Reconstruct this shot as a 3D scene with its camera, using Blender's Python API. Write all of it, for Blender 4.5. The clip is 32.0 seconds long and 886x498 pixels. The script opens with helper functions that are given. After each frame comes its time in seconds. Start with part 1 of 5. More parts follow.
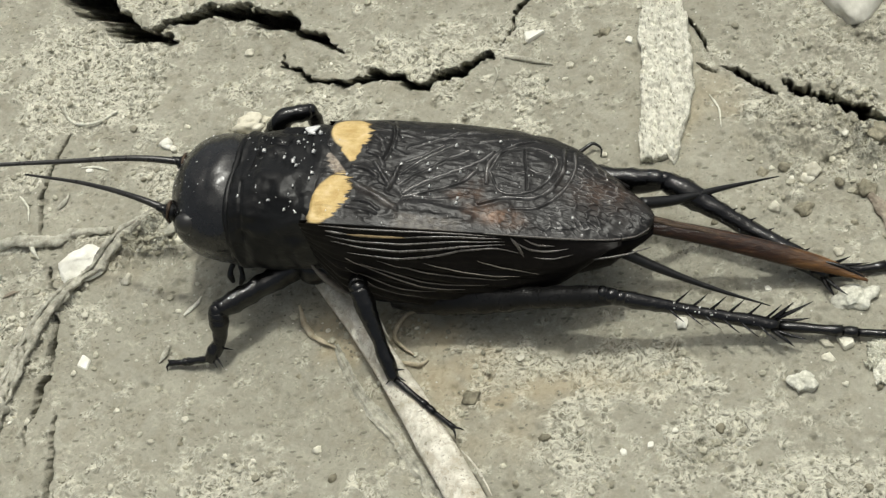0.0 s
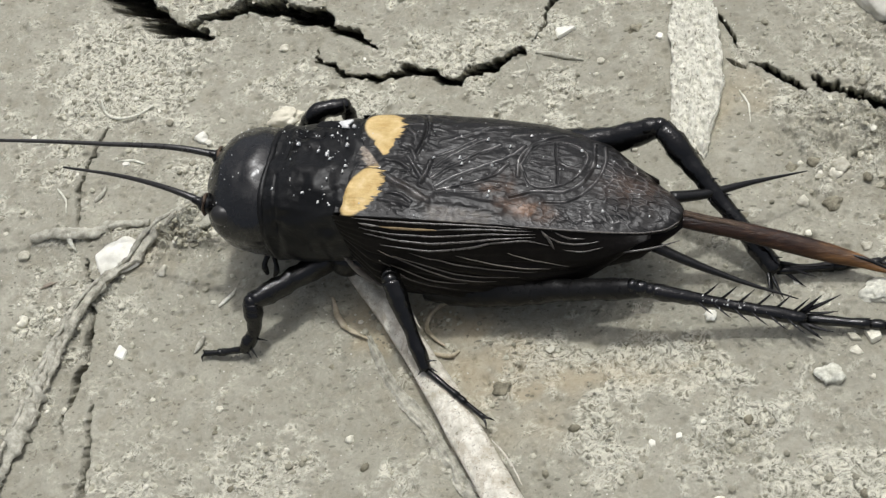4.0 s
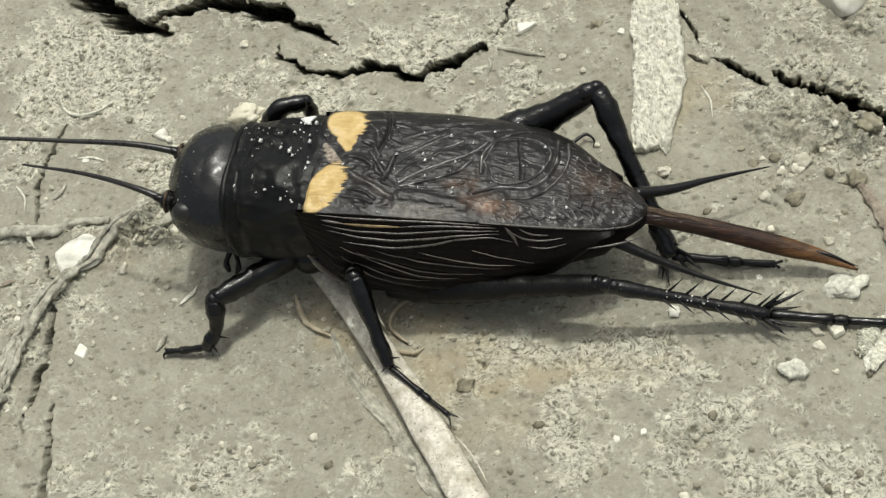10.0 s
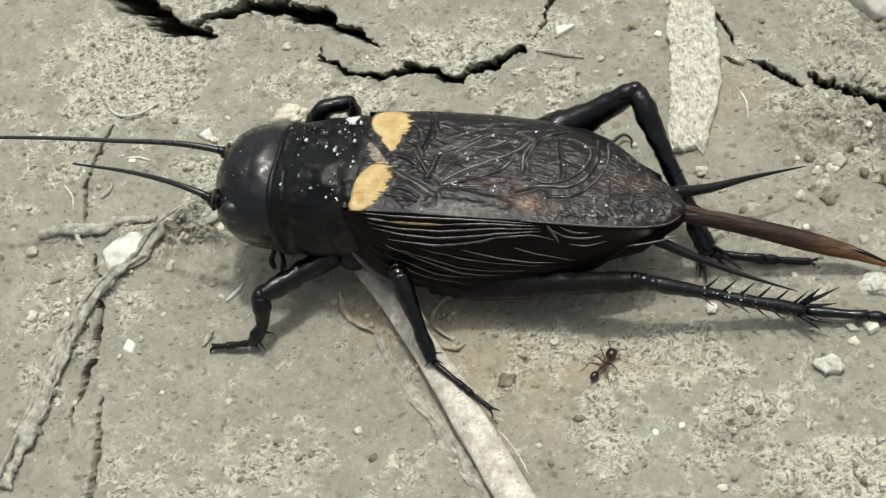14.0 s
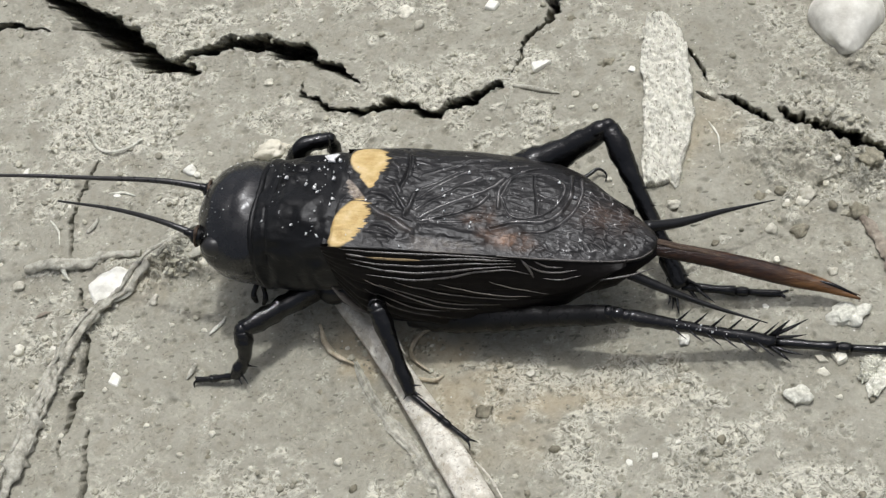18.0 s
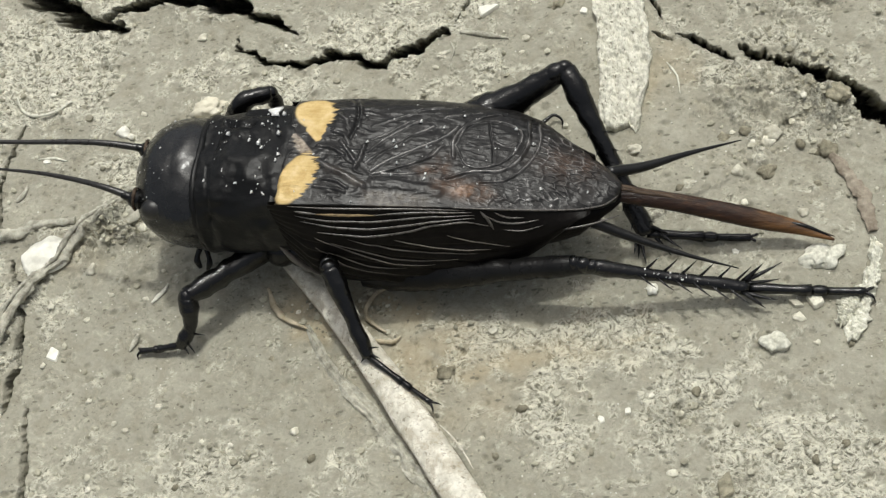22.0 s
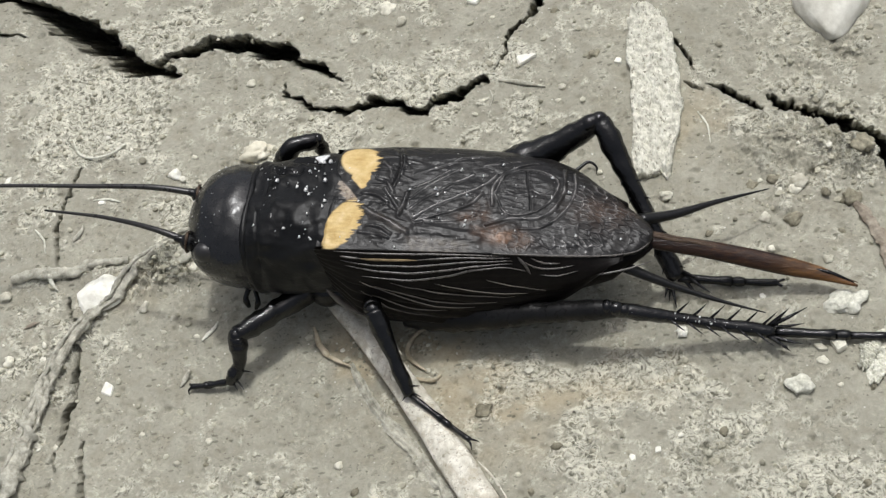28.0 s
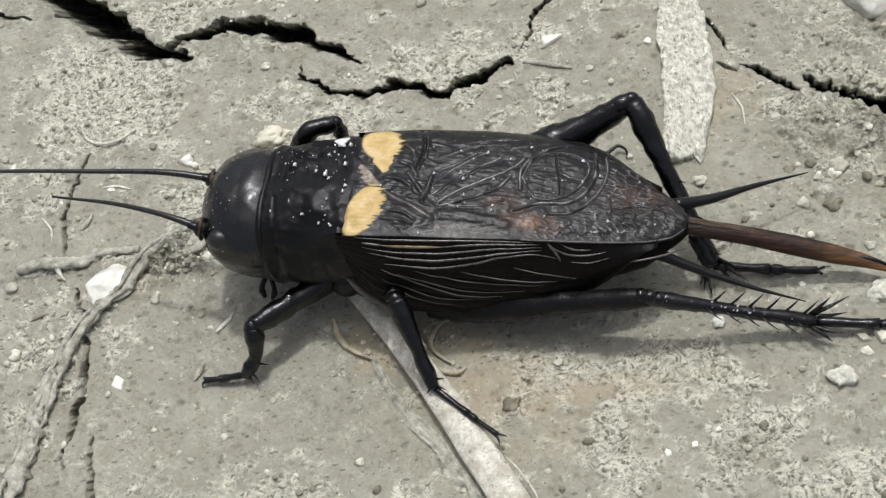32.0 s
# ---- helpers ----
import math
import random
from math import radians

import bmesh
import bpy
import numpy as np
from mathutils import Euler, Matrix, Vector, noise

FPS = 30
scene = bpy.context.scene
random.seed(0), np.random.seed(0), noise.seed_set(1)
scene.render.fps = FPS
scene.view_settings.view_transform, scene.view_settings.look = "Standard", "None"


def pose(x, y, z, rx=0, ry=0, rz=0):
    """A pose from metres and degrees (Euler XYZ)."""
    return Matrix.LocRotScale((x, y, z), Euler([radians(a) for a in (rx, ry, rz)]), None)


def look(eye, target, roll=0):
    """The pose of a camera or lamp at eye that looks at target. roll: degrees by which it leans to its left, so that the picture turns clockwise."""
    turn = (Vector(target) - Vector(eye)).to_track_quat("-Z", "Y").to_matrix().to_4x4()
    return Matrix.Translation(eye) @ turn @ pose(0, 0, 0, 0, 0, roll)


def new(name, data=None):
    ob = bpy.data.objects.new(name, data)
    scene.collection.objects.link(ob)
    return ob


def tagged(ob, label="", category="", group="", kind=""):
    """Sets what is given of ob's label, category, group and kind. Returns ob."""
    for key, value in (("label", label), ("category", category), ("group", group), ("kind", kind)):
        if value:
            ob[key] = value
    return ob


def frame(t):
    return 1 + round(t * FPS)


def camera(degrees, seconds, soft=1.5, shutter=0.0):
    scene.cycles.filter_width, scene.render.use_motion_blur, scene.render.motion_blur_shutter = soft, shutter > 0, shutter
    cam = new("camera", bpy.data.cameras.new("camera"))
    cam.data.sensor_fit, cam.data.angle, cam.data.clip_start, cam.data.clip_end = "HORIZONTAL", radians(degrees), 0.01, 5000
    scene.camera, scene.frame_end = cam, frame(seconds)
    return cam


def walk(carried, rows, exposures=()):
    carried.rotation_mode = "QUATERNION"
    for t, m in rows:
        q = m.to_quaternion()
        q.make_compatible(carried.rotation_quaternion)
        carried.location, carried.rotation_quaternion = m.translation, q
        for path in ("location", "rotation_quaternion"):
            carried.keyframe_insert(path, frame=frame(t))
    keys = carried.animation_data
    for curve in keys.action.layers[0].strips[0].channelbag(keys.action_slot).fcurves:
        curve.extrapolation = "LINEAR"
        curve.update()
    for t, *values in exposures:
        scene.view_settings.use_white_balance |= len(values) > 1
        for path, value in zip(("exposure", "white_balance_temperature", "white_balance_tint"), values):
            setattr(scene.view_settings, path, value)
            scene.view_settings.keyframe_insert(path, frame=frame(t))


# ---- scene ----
MM = 0.001          # all lengths below are in millimetres unless said otherwise
cam = camera(26.0, 32.0, soft=1.3)
walk(cam, [
    (0.0, pose(0.01460, -0.05902, 0.08553, 35.638, 11.203, 0.992)),
    (0.5, pose(0.01424, -0.05886, 0.08565, 35.437, 11.515, 1.268)),
    (1.0, pose(0.01400, -0.05869, 0.08554, 35.404, 11.684, 1.554)),
    (1.5, pose(0.01421, -0.05855, 0.08657, 35.655, 11.983, 1.681)),
    (2.0, pose(0.01439, -0.05810, 0.08586, 35.585, 11.847, 1.556)),
    (2.5, pose(0.01442, -0.05861, 0.08594, 35.538, 11.896, 1.635)),
    (3.0, pose(0.01472, -0.05954, 0.08617, 35.437, 11.876, 1.632)),
    (3.5, pose(0.01477, -0.06011, 0.08630, 35.807, 11.844, 1.727)),
    (5.5, pose(0.01478, -0.05977, 0.08644, 35.376, 11.564, 1.545)),
    (6.0, pose(0.01462, -0.05963, 0.08586, 35.237, 10.690, 0.919)),
    (6.5, pose(0.01481, -0.05933, 0.08620, 35.344, 11.006, 0.918)),
    (7.0, pose(0.01498, -0.05945, 0.08625, 35.240, 11.023, 1.024)),
    (7.5, pose(0.01476, -0.06014, 0.08548, 34.907, 10.997, 0.947)),
    (8.0, pose(0.01490, -0.06043, 0.08580, 34.970, 11.153, 0.904)),
    (8.5, pose(0.01482, -0.06014, 0.08615, 35.160, 11.264, 0.581)),
    (9.0, pose(0.01403, -0.06008, 0.08470, 35.140, 10.679, 0.482)),
    (9.5, pose(0.01439, -0.05978, 0.08598, 35.361, 10.868, 0.612)),
    (10.0, pose(0.01411, -0.05982, 0.08634, 35.398, 10.772, 0.704)),
    (10.5, pose(0.01375, -0.06017, 0.08699, 35.655, 11.114, 0.971)),
    (11.0, pose(0.01396, -0.06098, 0.08654, 35.512, 11.048, 0.889)),
    (11.5, pose(0.01441, -0.06123, 0.08725, 35.436, 11.247, 0.791)),
    (12.0, pose(0.01419, -0.06187, 0.08765, 35.705, 11.154, 0.863)),
    (12.5, pose(0.01390, -0.06167, 0.08763, 35.622, 11.171, 0.917)),
    (13.0, pose(0.01381, -0.06178, 0.08721, 35.381, 11.166, 0.924)),
    (13.5, pose(0.01339, -0.06130, 0.08771, 35.504, 11.205, 1.042)),
    (14.0, pose(0.01324, -0.06146, 0.08809, 35.634, 11.211, 1.119)),
    (14.5, pose(0.01378, -0.06163, 0.08881, 35.767, 11.655, 0.969)),
    (16.5, pose(0.01427, -0.06203, 0.09016, 35.641, 11.516, 1.122)),
    (17.0, pose(0.01403, -0.06180, 0.09000, 35.701, 11.299, 0.993)),
    (17.5, pose(0.01367, -0.06213, 0.08949, 35.790, 11.333, 0.964)),
    (18.0, pose(0.01468, -0.06177, 0.09035, 35.954, 11.293, 0.743)),
    (18.5, pose(0.01519, -0.06206, 0.09114, 36.252, 11.020, 0.646)),
    (19.0, pose(0.01527, -0.06245, 0.09271, 36.443, 10.819, 0.625)),
    (19.5, pose(0.01547, -0.06340, 0.09286, 36.175, 10.680, 0.669)),
    (20.0, pose(0.01500, -0.06408, 0.09198, 35.280, 10.461, -0.018)),
    (20.5, pose(0.01371, -0.06277, 0.09083, 34.811, 10.551, -1.031)),
    (21.0, pose(0.01419, -0.06225, 0.08997, 34.754, 10.778, -1.273)),
    (21.5, pose(0.01273, -0.06100, 0.08858, 34.990, 10.745, -2.130)),
    (22.0, pose(0.01201, -0.05952, 0.08586, 34.583, 10.582, -2.323)),
    (22.5, pose(0.01254, -0.05955, 0.08744, 35.163, 10.829, -2.109)),
    (23.0, pose(0.01195, -0.06014, 0.08836, 35.252, 10.825, -1.803)),
    (23.5, pose(0.01169, -0.05973, 0.08798, 35.007, 10.850, -1.798)),
    (24.0, pose(0.01138, -0.06001, 0.08746, 34.979, 10.968, -1.532)),
    (24.5, pose(0.01170, -0.06070, 0.08795, 34.836, 10.903, -1.470)),
    (25.0, pose(0.01198, -0.06113, 0.08826, 34.757, 10.853, -1.625)),
    (25.5, pose(0.01267, -0.06100, 0.09044, 35.386, 11.065, -1.546)),
    (27.5, pose(0.01233, -0.06070, 0.09010, 34.911, 11.100, -1.487)),
    (28.0, pose(0.01247, -0.06072, 0.09057, 35.103, 11.178, -1.473)),
    (28.5, pose(0.01248, -0.05999, 0.09080, 35.279, 11.328, -1.394)),
    (29.0, pose(0.01232, -0.06080, 0.09003, 35.228, 11.444, -1.394)),
    (29.5, pose(0.01231, -0.06063, 0.08931, 35.519, 11.374, -1.748)),
    (30.0, pose(0.01113, -0.05994, 0.08602, 34.973, 11.146, -1.838)),
    (30.5, pose(0.01085, -0.05930, 0.08687, 35.365, 11.190, -1.933)),
    (31.0, pose(0.01085, -0.05962, 0.08779, 35.627, 11.126, -1.814)),
    (31.5, pose(0.01029, -0.05941, 0.08775, 35.253, 11.154, -1.604)),
    (32.0, pose(0.01041, -0.05869, 0.08677, 35.121, 11.241, -1.545)),
], exposures=[(0, 0.0, 6665, 4.2), (2, 0.0, 6300, 9.7), (3.5, 0.0, 6300, 9.7), (6, 0.0, 6300, 9.7), (7, 0.0, 6500, 7.0), (8, 0.0, 6665, 4.2), (9, 0.0, 6665, 4.2), (10, 0.0, 6665, 4.2), (11, 0.0, 6610, 5.1), (12, 0.0, 6400, 8.3), (13, 0.0, 6300, 9.7), (14, 0.0, 6500, 7.0), (17, 0.0, 6200, 11.0), (18, 0.0, 6200, 11.0), (19, 0.0, 6300, 9.7), (21, 0.0, 6400, 8.3), (22, 0.0, 6555, 6.1), (23, 0.0, 6500, 7.0), (24, 0.0, 6555, 6.1), (28, 0.0, 6300, 9.7), (30, 0.0, 6200, 11.0), (32, 0.0, 6200, 11.0)])

# ---------------------------------------------------------------- light
SUN_EL, SUN_AZ = 77.0, 25.0      # degrees; azimuth from +y towards +x
world = bpy.data.worlds.new("sky")
scene.world = world
world.use_nodes = True
wn = world.node_tree.nodes
sky = wn.new("ShaderNodeTexSky")
sky.sky_type, sky.sun_disc = "NISHITA", False
sky.sun_elevation, sky.sun_rotation = radians(SUN_EL), radians(SUN_AZ)
sky.air_density, sky.dust_density, sky.ozone_density = 0.6, 6.0, 0.4
haze = wn.new("ShaderNodeHueSaturation")
haze.inputs["Saturation"].default_value = 0.45
world.node_tree.links.new(sky.outputs[0], haze.inputs["Color"])
world.node_tree.links.new(haze.outputs[0], wn["Background"].inputs[0])
wn["Background"].inputs[1].default_value = 0.14
sun = new("sun", bpy.data.lights.new("sun", "SUN"))
sun.data.energy, sun.data.angle, sun.data.color = 1.68, radians(3.0), (1.0, 1.0, 0.97)
toward = Vector((math.sin(radians(SUN_AZ)) * math.cos(radians(SUN_EL)), math.cos(radians(SUN_AZ)) * math.cos(radians(SUN_EL)), math.sin(radians(SUN_EL))))
sun.matrix_world = look(tuple(toward), (0, 0, 0))


# ---------------------------------------------------------------- materials
class Nodes:
    """A node material with object coordinates in millimetres."""

    def __init__(self, name, rough=0.8, spec=0.5, metal=0.0):
        self.mat = bpy.data.materials.new(name)
        self.mat.use_nodes = True
        self.t = self.mat.node_tree
        self.b = self.t.nodes["Principled BSDF"]
        self.b.inputs["Roughness"].default_value = rough
        self.b.inputs["Specular IOR Level"].default_value = spec
        self.b.inputs["Metallic"].default_value = metal
        tc = self.t.nodes.new("ShaderNodeTexCoord")
        mp = self.t.nodes.new("ShaderNodeVectorMath")
        mp.operation = "SCALE"
        mp.inputs["Scale"].default_value = 1000.0
        self.t.links.new(tc.outputs["Object"], mp.inputs[0])
        self.co = mp.outputs[0]

    def link(self, a, b):
        self.t.links.new(a, b)

    def stretch(self, sx, sy, sz):
        n = self.t.nodes.new("ShaderNodeVectorMath")
        n.operation = "MULTIPLY"
        n.inputs[1].default_value = (sx, sy, sz)
        self.link(self.co, n.inputs[0])
        return n.outputs[0]

    def noise(self, scale, detail=4.0, rough=0.55, co=None, distort=0.0):
        n = self.t.nodes.new("ShaderNodeTexNoise")
        n.inputs["Scale"].default_value, n.inputs["Detail"].default_value = scale, detail
        n.inputs["Roughness"].default_value, n.inputs["Distortion"].default_value = rough, distort
        self.link(co or self.co, n.inputs["Vector"])
        return n.outputs["Fac"]

    def cells(self, scale, feature="F1", co=None):
        n = self.t.nodes.new("ShaderNodeTexVoronoi")
        n.feature = feature
        n.inputs["Scale"].default_value = scale
        self.link(co or self.co, n.inputs["Vector"])
        return n.outputs["Distance"]

    def attr(self, name):
        n = self.t.nodes.new("ShaderNodeAttribute")
        n.attribute_name = name
        return n.outputs["Fac"]

    def rand(self):
        return self.t.nodes.new("ShaderNodeObjectInfo").outputs["Random"]

    def island(self):
        return self.t.nodes.new("ShaderNodeNewGeometry").outputs["Random Per Island"]

    def ramp(self, fac, *stops):
        n = self.t.nodes.new("ShaderNodeValToRGB")
        e = n.color_ramp.elements
        while len(e) < len(stops):
            e.new(0.5)
        for el, (p, c) in zip(e, stops):
            el.position = p
            el.color = (*c, 1) if isinstance(c, tuple) else (c, c, c, 1)
        self.link(fac, n.inputs[0])
        return n.outputs[0]

    def math(self, op, a, b):
        n = self.t.nodes.new("ShaderNodeMath")
        n.operation = op
        for k, v in enumerate((a, b)):
            if isinstance(v, (int, float)):
                n.inputs[k].default_value = v
            else:
                self.link(v, n.inputs[k])
        return n.outputs[0]

    def mix(self, fac, a, b, mode="MIX"):
        n = self.t.nodes.new("ShaderNodeMix")
        n.data_type, n.blend_type = "RGBA", mode
        for k, v in ((0, fac), (6, a), (7, b)):
            if isinstance(v, tuple):
                n.inputs[k].default_value = (*v, 1)
            elif isinstance(v, (int, float)):
                n.inputs[k].default_value = v
            else:
                self.link(v, n.inputs[k])
        return n.outputs[2]

    def color(self, c):
        if isinstance(c, tuple):
            self.b.inputs["Base Color"].default_value = (*c, 1)
        else:
            self.link(c, self.b.inputs["Base Color"])

    def rough(self, r):
        self.link(r, self.b.inputs["Roughness"])

    def bump(self, height, mm, strength=1.0, after=None):
        n = self.t.nodes.new("ShaderNodeBump")
        n.inputs["Distance"].default_value, n.inputs["Strength"].default_value = mm * MM, strength
        self.link(height, n.inputs["Height"])
        if after is not None:
            self.link(after, n.inputs["Normal"])
        self.link(n.outputs[0], self.b.inputs["Normal"])
        return n.outputs[0]


def mud_material():
    m = Nodes("dried_mud", 0.9, 0.2)
    crust, dark, tan = m.attr("crust"), m.attr("dark"), m.attr("tan")
    fine = m.noise(5.0, 6.0, 0.72)
    broad = m.noise(0.2, 5.0, 0.6)
    smooth = m.ramp(broad, (0.3, (0.274, 0.263, 0.213)), (0.7, (0.342, 0.329, 0.27)))
    smooth = m.mix(m.ramp(fine, (0.35, 0.0), (0.7, 1.0)), m.mix(1.0, smooth, (0.93, 0.93, 0.91), "MULTIPLY"), m.mix(1.0, smooth, (1.07, 1.07, 1.06), "MULTIPLY"))
    film = m.ramp(m.noise(0.6, 6.0, 0.66, distort=1.0), (0.36, (0.84, 0.82, 0.78)), (0.52, (1.0, 1.0, 1.0)), (0.68, (1.2, 1.2, 1.18)))
    smooth = m.mix(0.7, smooth, m.mix(1.0, smooth, film, "MULTIPLY"))
    # crust: curled crumbs of paler mud, shade of the gaps put into the colour, fading out at its edge
    coil = m.noise(1.15, 3.0, 0.55, distort=2.4)
    coil = m.math("SUBTRACT", 1.0, m.math("MULTIPLY", m.math("ABSOLUTE", m.math("SUBTRACT", coil, 0.5), 0.0), 7.0))
    grain = m.math("ADD", m.math("MULTIPLY", coil, 0.5), m.math("MULTIPLY", m.noise(2.3, 4.0, 0.62, distort=1.8), 0.8))
    edge = m.math("ADD", crust, m.math("MULTIPLY", m.math("SUBTRACT", m.noise(1.1, 6.0, 0.72), 0.5), 1.1))
    mask = m.math("MULTIPLY", m.ramp(edge, (0.05, 0.0), (0.9, 1.0)), m.ramp(m.noise(1.7, 4.0, 0.7, distort=0.8), (0.34, 0.3), (0.52, 1.0)))
    worm = m.ramp(grain, (0.18, (0.12, 0.113, 0.082)), (0.42, (0.304, 0.294, 0.232)), (0.8, (0.685, 0.665, 0.548)))
    curls = m.ramp(m.noise(1.9, 4.0, 0.66, distort=2.0), (0.34, (0.6, 0.59, 0.55)), (0.43, (0.97, 0.97, 0.97)), (0.56, (1.0, 1.0, 1.0)), (0.66, (1.32, 1.32, 1.28)))
    smooth = m.mix(m.ramp(m.noise(0.35, 4.0, 0.6), (0.4, 0.25), (0.6, 0.95)), smooth, m.mix(1.0, smooth, curls, "MULTIPLY"))
    c = m.mix(m.math("MULTIPLY", mask, 0.9), smooth, worm)
    c = m.mix(m.math("MULTIPLY", tan, 0.7), c, m.mix(0.5, c, (0.45, 0.35, 0.2)))
    grey = m.ramp(m.noise(1.6, 6.0, 0.72, distort=1.2), (0.36, (0.13, 0.121, 0.092)), (0.5, (0.25, 0.237, 0.182)), (0.63, (0.47, 0.452, 0.36)))
    c = m.mix(m.math("MULTIPLY", dark, 0.75), c, grey)
    # sunk dark grains, short dark flecks, pale grains
    for scale, size, gate, tone, amount, co in ((1.3, 0.12, 0.47, (0.11, 0.1, 0.076), 0.75, None), (3.1, 0.2, 0.5, (0.1, 0.092, 0.073), 0.6, None), (1.5, 0.2, 0.45, (0.13, 0.125, 0.095), 0.75, m.stretch(0.6, 1.4, 1.0)), (2.2, 0.13, 0.55, (0.72, 0.71, 0.64), 0.7, None)):
        specks = m.ramp(m.cells(scale, co=co), (size * 0.7, 1.0), (size, 0.0))
        some = m.ramp(m.noise(scale * 0.55, 2.0), (gate, 0.0), (gate + 0.06, 1.0))
        c = m.mix(m.math("MULTIPLY", m.math("MULTIPLY", specks, some), amount), c, tone)
    m.color(c)
    n = m.bump(m.noise(2.4, 6.0, 0.66, distort=1.2), 0.07, 0.9)
    n = m.bump(m.math("MULTIPLY", mask, grain), 0.1, 0.9, n)
    m.bump(m.noise(9.0, 5.0, 0.75), 0.015, 0.8, n)
    return m.mat


def chitin(name, base, rough, spec=0.5, grain=9.0, depth=0.012, coat=0.0, var=0.06):
    m = Nodes(name, rough, spec)
    m.color(m.ramp(m.noise(1.3, 4.0), (0.3, base), (0.75, tuple(v * 1.6 + 0.002 for v in base))))
    r = m.noise(2.2, 5.0, 0.65)
    m.rough(m.ramp(r, (0.3, max(0.05, rough - var)), (0.7, rough + var)))
    m.bump(m.noise(grain, 4.0, 0.6), depth, 0.8)
    m.b.inputs["Coat Weight"].default_value = coat
    m.b.inputs["Coat Roughness"].default_value = 0.3
    return m.mat


def plain(name, lo, hi, scale, rough=0.85, depth=0.05, grain=4.0, spec=0.3, stretch=None, by_object=False):
    m = Nodes(name, rough, spec)
    co = m.stretch(*stretch) if stretch else None
    mid = tuple((p + q) / 2 for p, q in zip(lo, hi))
    c = m.ramp(m.noise(scale, 6.0, 0.65, co), (0.28, lo), (0.5, mid), (0.72, hi))
    if by_object:
        c = m.mix(1.0, c, m.ramp(m.rand(), (0.0, (0.72, 0.71, 0.68)), (1.0, (1.12, 1.12, 1.1))), "MULTIPLY")
    m.color(c)
    m.bump(m.noise(grain, 6.0, 0.7, co), depth, 0.9)
    return m.mat


def straw_material():
    m = Nodes("bleached_straw", 0.7, 0.35)
    along = m.stretch(1.6, 1.0, 1.0)
    c = m.ramp(m.noise(0.9, 5.0, 0.6, along), (0.3, (0.42, 0.395, 0.315)), (0.68, (0.84, 0.81, 0.71)))
    stain = m.ramp(m.noise(0.75, 5.0, 0.65), (0.5, 0.0), (0.62, 1.0))
    c = m.mix(m.math("MULTIPLY", stain, 0.55), c, (0.36, 0.33, 0.25))
    c = m.mix(m.math("MULTIPLY", m.ramp(m.noise(3.5, 5.0, 0.7), (0.55, 0.0), (0.65, 1.0)), 0.5), c, (0.36, 0.33, 0.26))
    worn = m.ramp(m.noise(1.5, 6.0, 0.72, distort=1.4), (0.5, 0.0), (0.57, 1.0))
    c = m.mix(m.math("MULTIPLY", worn, 0.45), c, (0.4, 0.34, 0.24))
    scuff = m.ramp(m.noise(4.2, 5.0, 0.7, distort=0.6), (0.58, 0.0), (0.64, 1.0))
    m.color(m.mix(m.math("MULTIPLY", scuff, 0.7), c, (0.17, 0.145, 0.1)))
    n = m.bump(m.noise(2.6, 6.0, 0.7), 0.08, 0.9)
    m.bump(m.noise(1.2, 4.0, 0.6, distort=1.0), 0.12, 0.8, n)
    return m.mat


MUD = mud_material()
BLACK = chitin("black_glossy_chitin", (0.003, 0.003, 0.003), 0.2, 0.32, 7.0, 0.02)
SATIN = chitin("black_satin_chitin", (0.004, 0.004, 0.004), 0.32, 0.34, 2.4, 0.06)
THIGHMAT = chitin("dull_black_thigh", (0.005, 0.0049, 0.0047), 0.3, 0.22, 3.0, 0.06)
FLANK = chitin("black_wing_flank", (0.004, 0.0032, 0.0027), 0.45, 0.1, 2.2, 0.07)
LEG = chitin("black_leg_chitin", (0.001, 0.001, 0.001), 0.15, 0.46, 3.6, 0.065, var=0.06)
HEADMAT = chitin("glossy_black_head", (0.004, 0.004, 0.004), 0.27, 0.6, 1.6, 0.035, var=0.06)
ABDOMEN = chitin("dark_brown_abdomen", (0.003, 0.002, 0.0016), 0.5, 0.1, 3.0, 0.06)


def shield_material():
    """Dented black chitin under a thin film of dust."""
    m = Nodes("dented_black_shield", 0.4, 0.2)
    haze = m.ramp(m.noise(0.55, 5.0, 0.65), (0.42, 0.0), (0.72, 1.0))
    m.color(m.mix(haze, (0.0045, 0.0046, 0.0047), (0.011, 0.0112, 0.0113)))
    m.rough(m.ramp(m.noise(1.6, 5.0, 0.65), (0.3, 0.28), (0.7, 0.44)))
    n = m.bump(m.noise(1.7, 2.0, 0.5), 0.05, 0.9)
    n = m.bump(m.noise(3.0, 4.0, 0.6), 0.035, 0.8, n)
    m.bump(m.noise(12.0, 3.0, 0.6), 0.008, 0.8, n)
    return m.mat


SHIELD = shield_material()
EYE = chitin("grey_black_eye", (0.013, 0.0125, 0.012), 0.36, 0.5, 12.0, 0.01)
RIB = chitin("dark_glossy_vein", (0.055, 0.049, 0.043), 0.28, 0.7, 4.0, 0.03)
TANRIB = plain("pale_tan_vein", (0.12, 0.085, 0.045), (0.34, 0.25, 0.13), 1.5, 0.5, 0.02)
VEIN = plain("pale_vein", (0.07, 0.062, 0.052), (0.2, 0.18, 0.15), 1.2, 0.4, 0.01)
ANTENNA = chitin("dusty_black_antenna", (0.012, 0.011, 0.01), 0.3, 0.5, 3.2, 0.05)
DUST = plain("white_dust", (0.55, 0.55, 0.53), (0.8, 0.8, 0.78), 3.0, 0.9, 0.02)
STEM = straw_material()
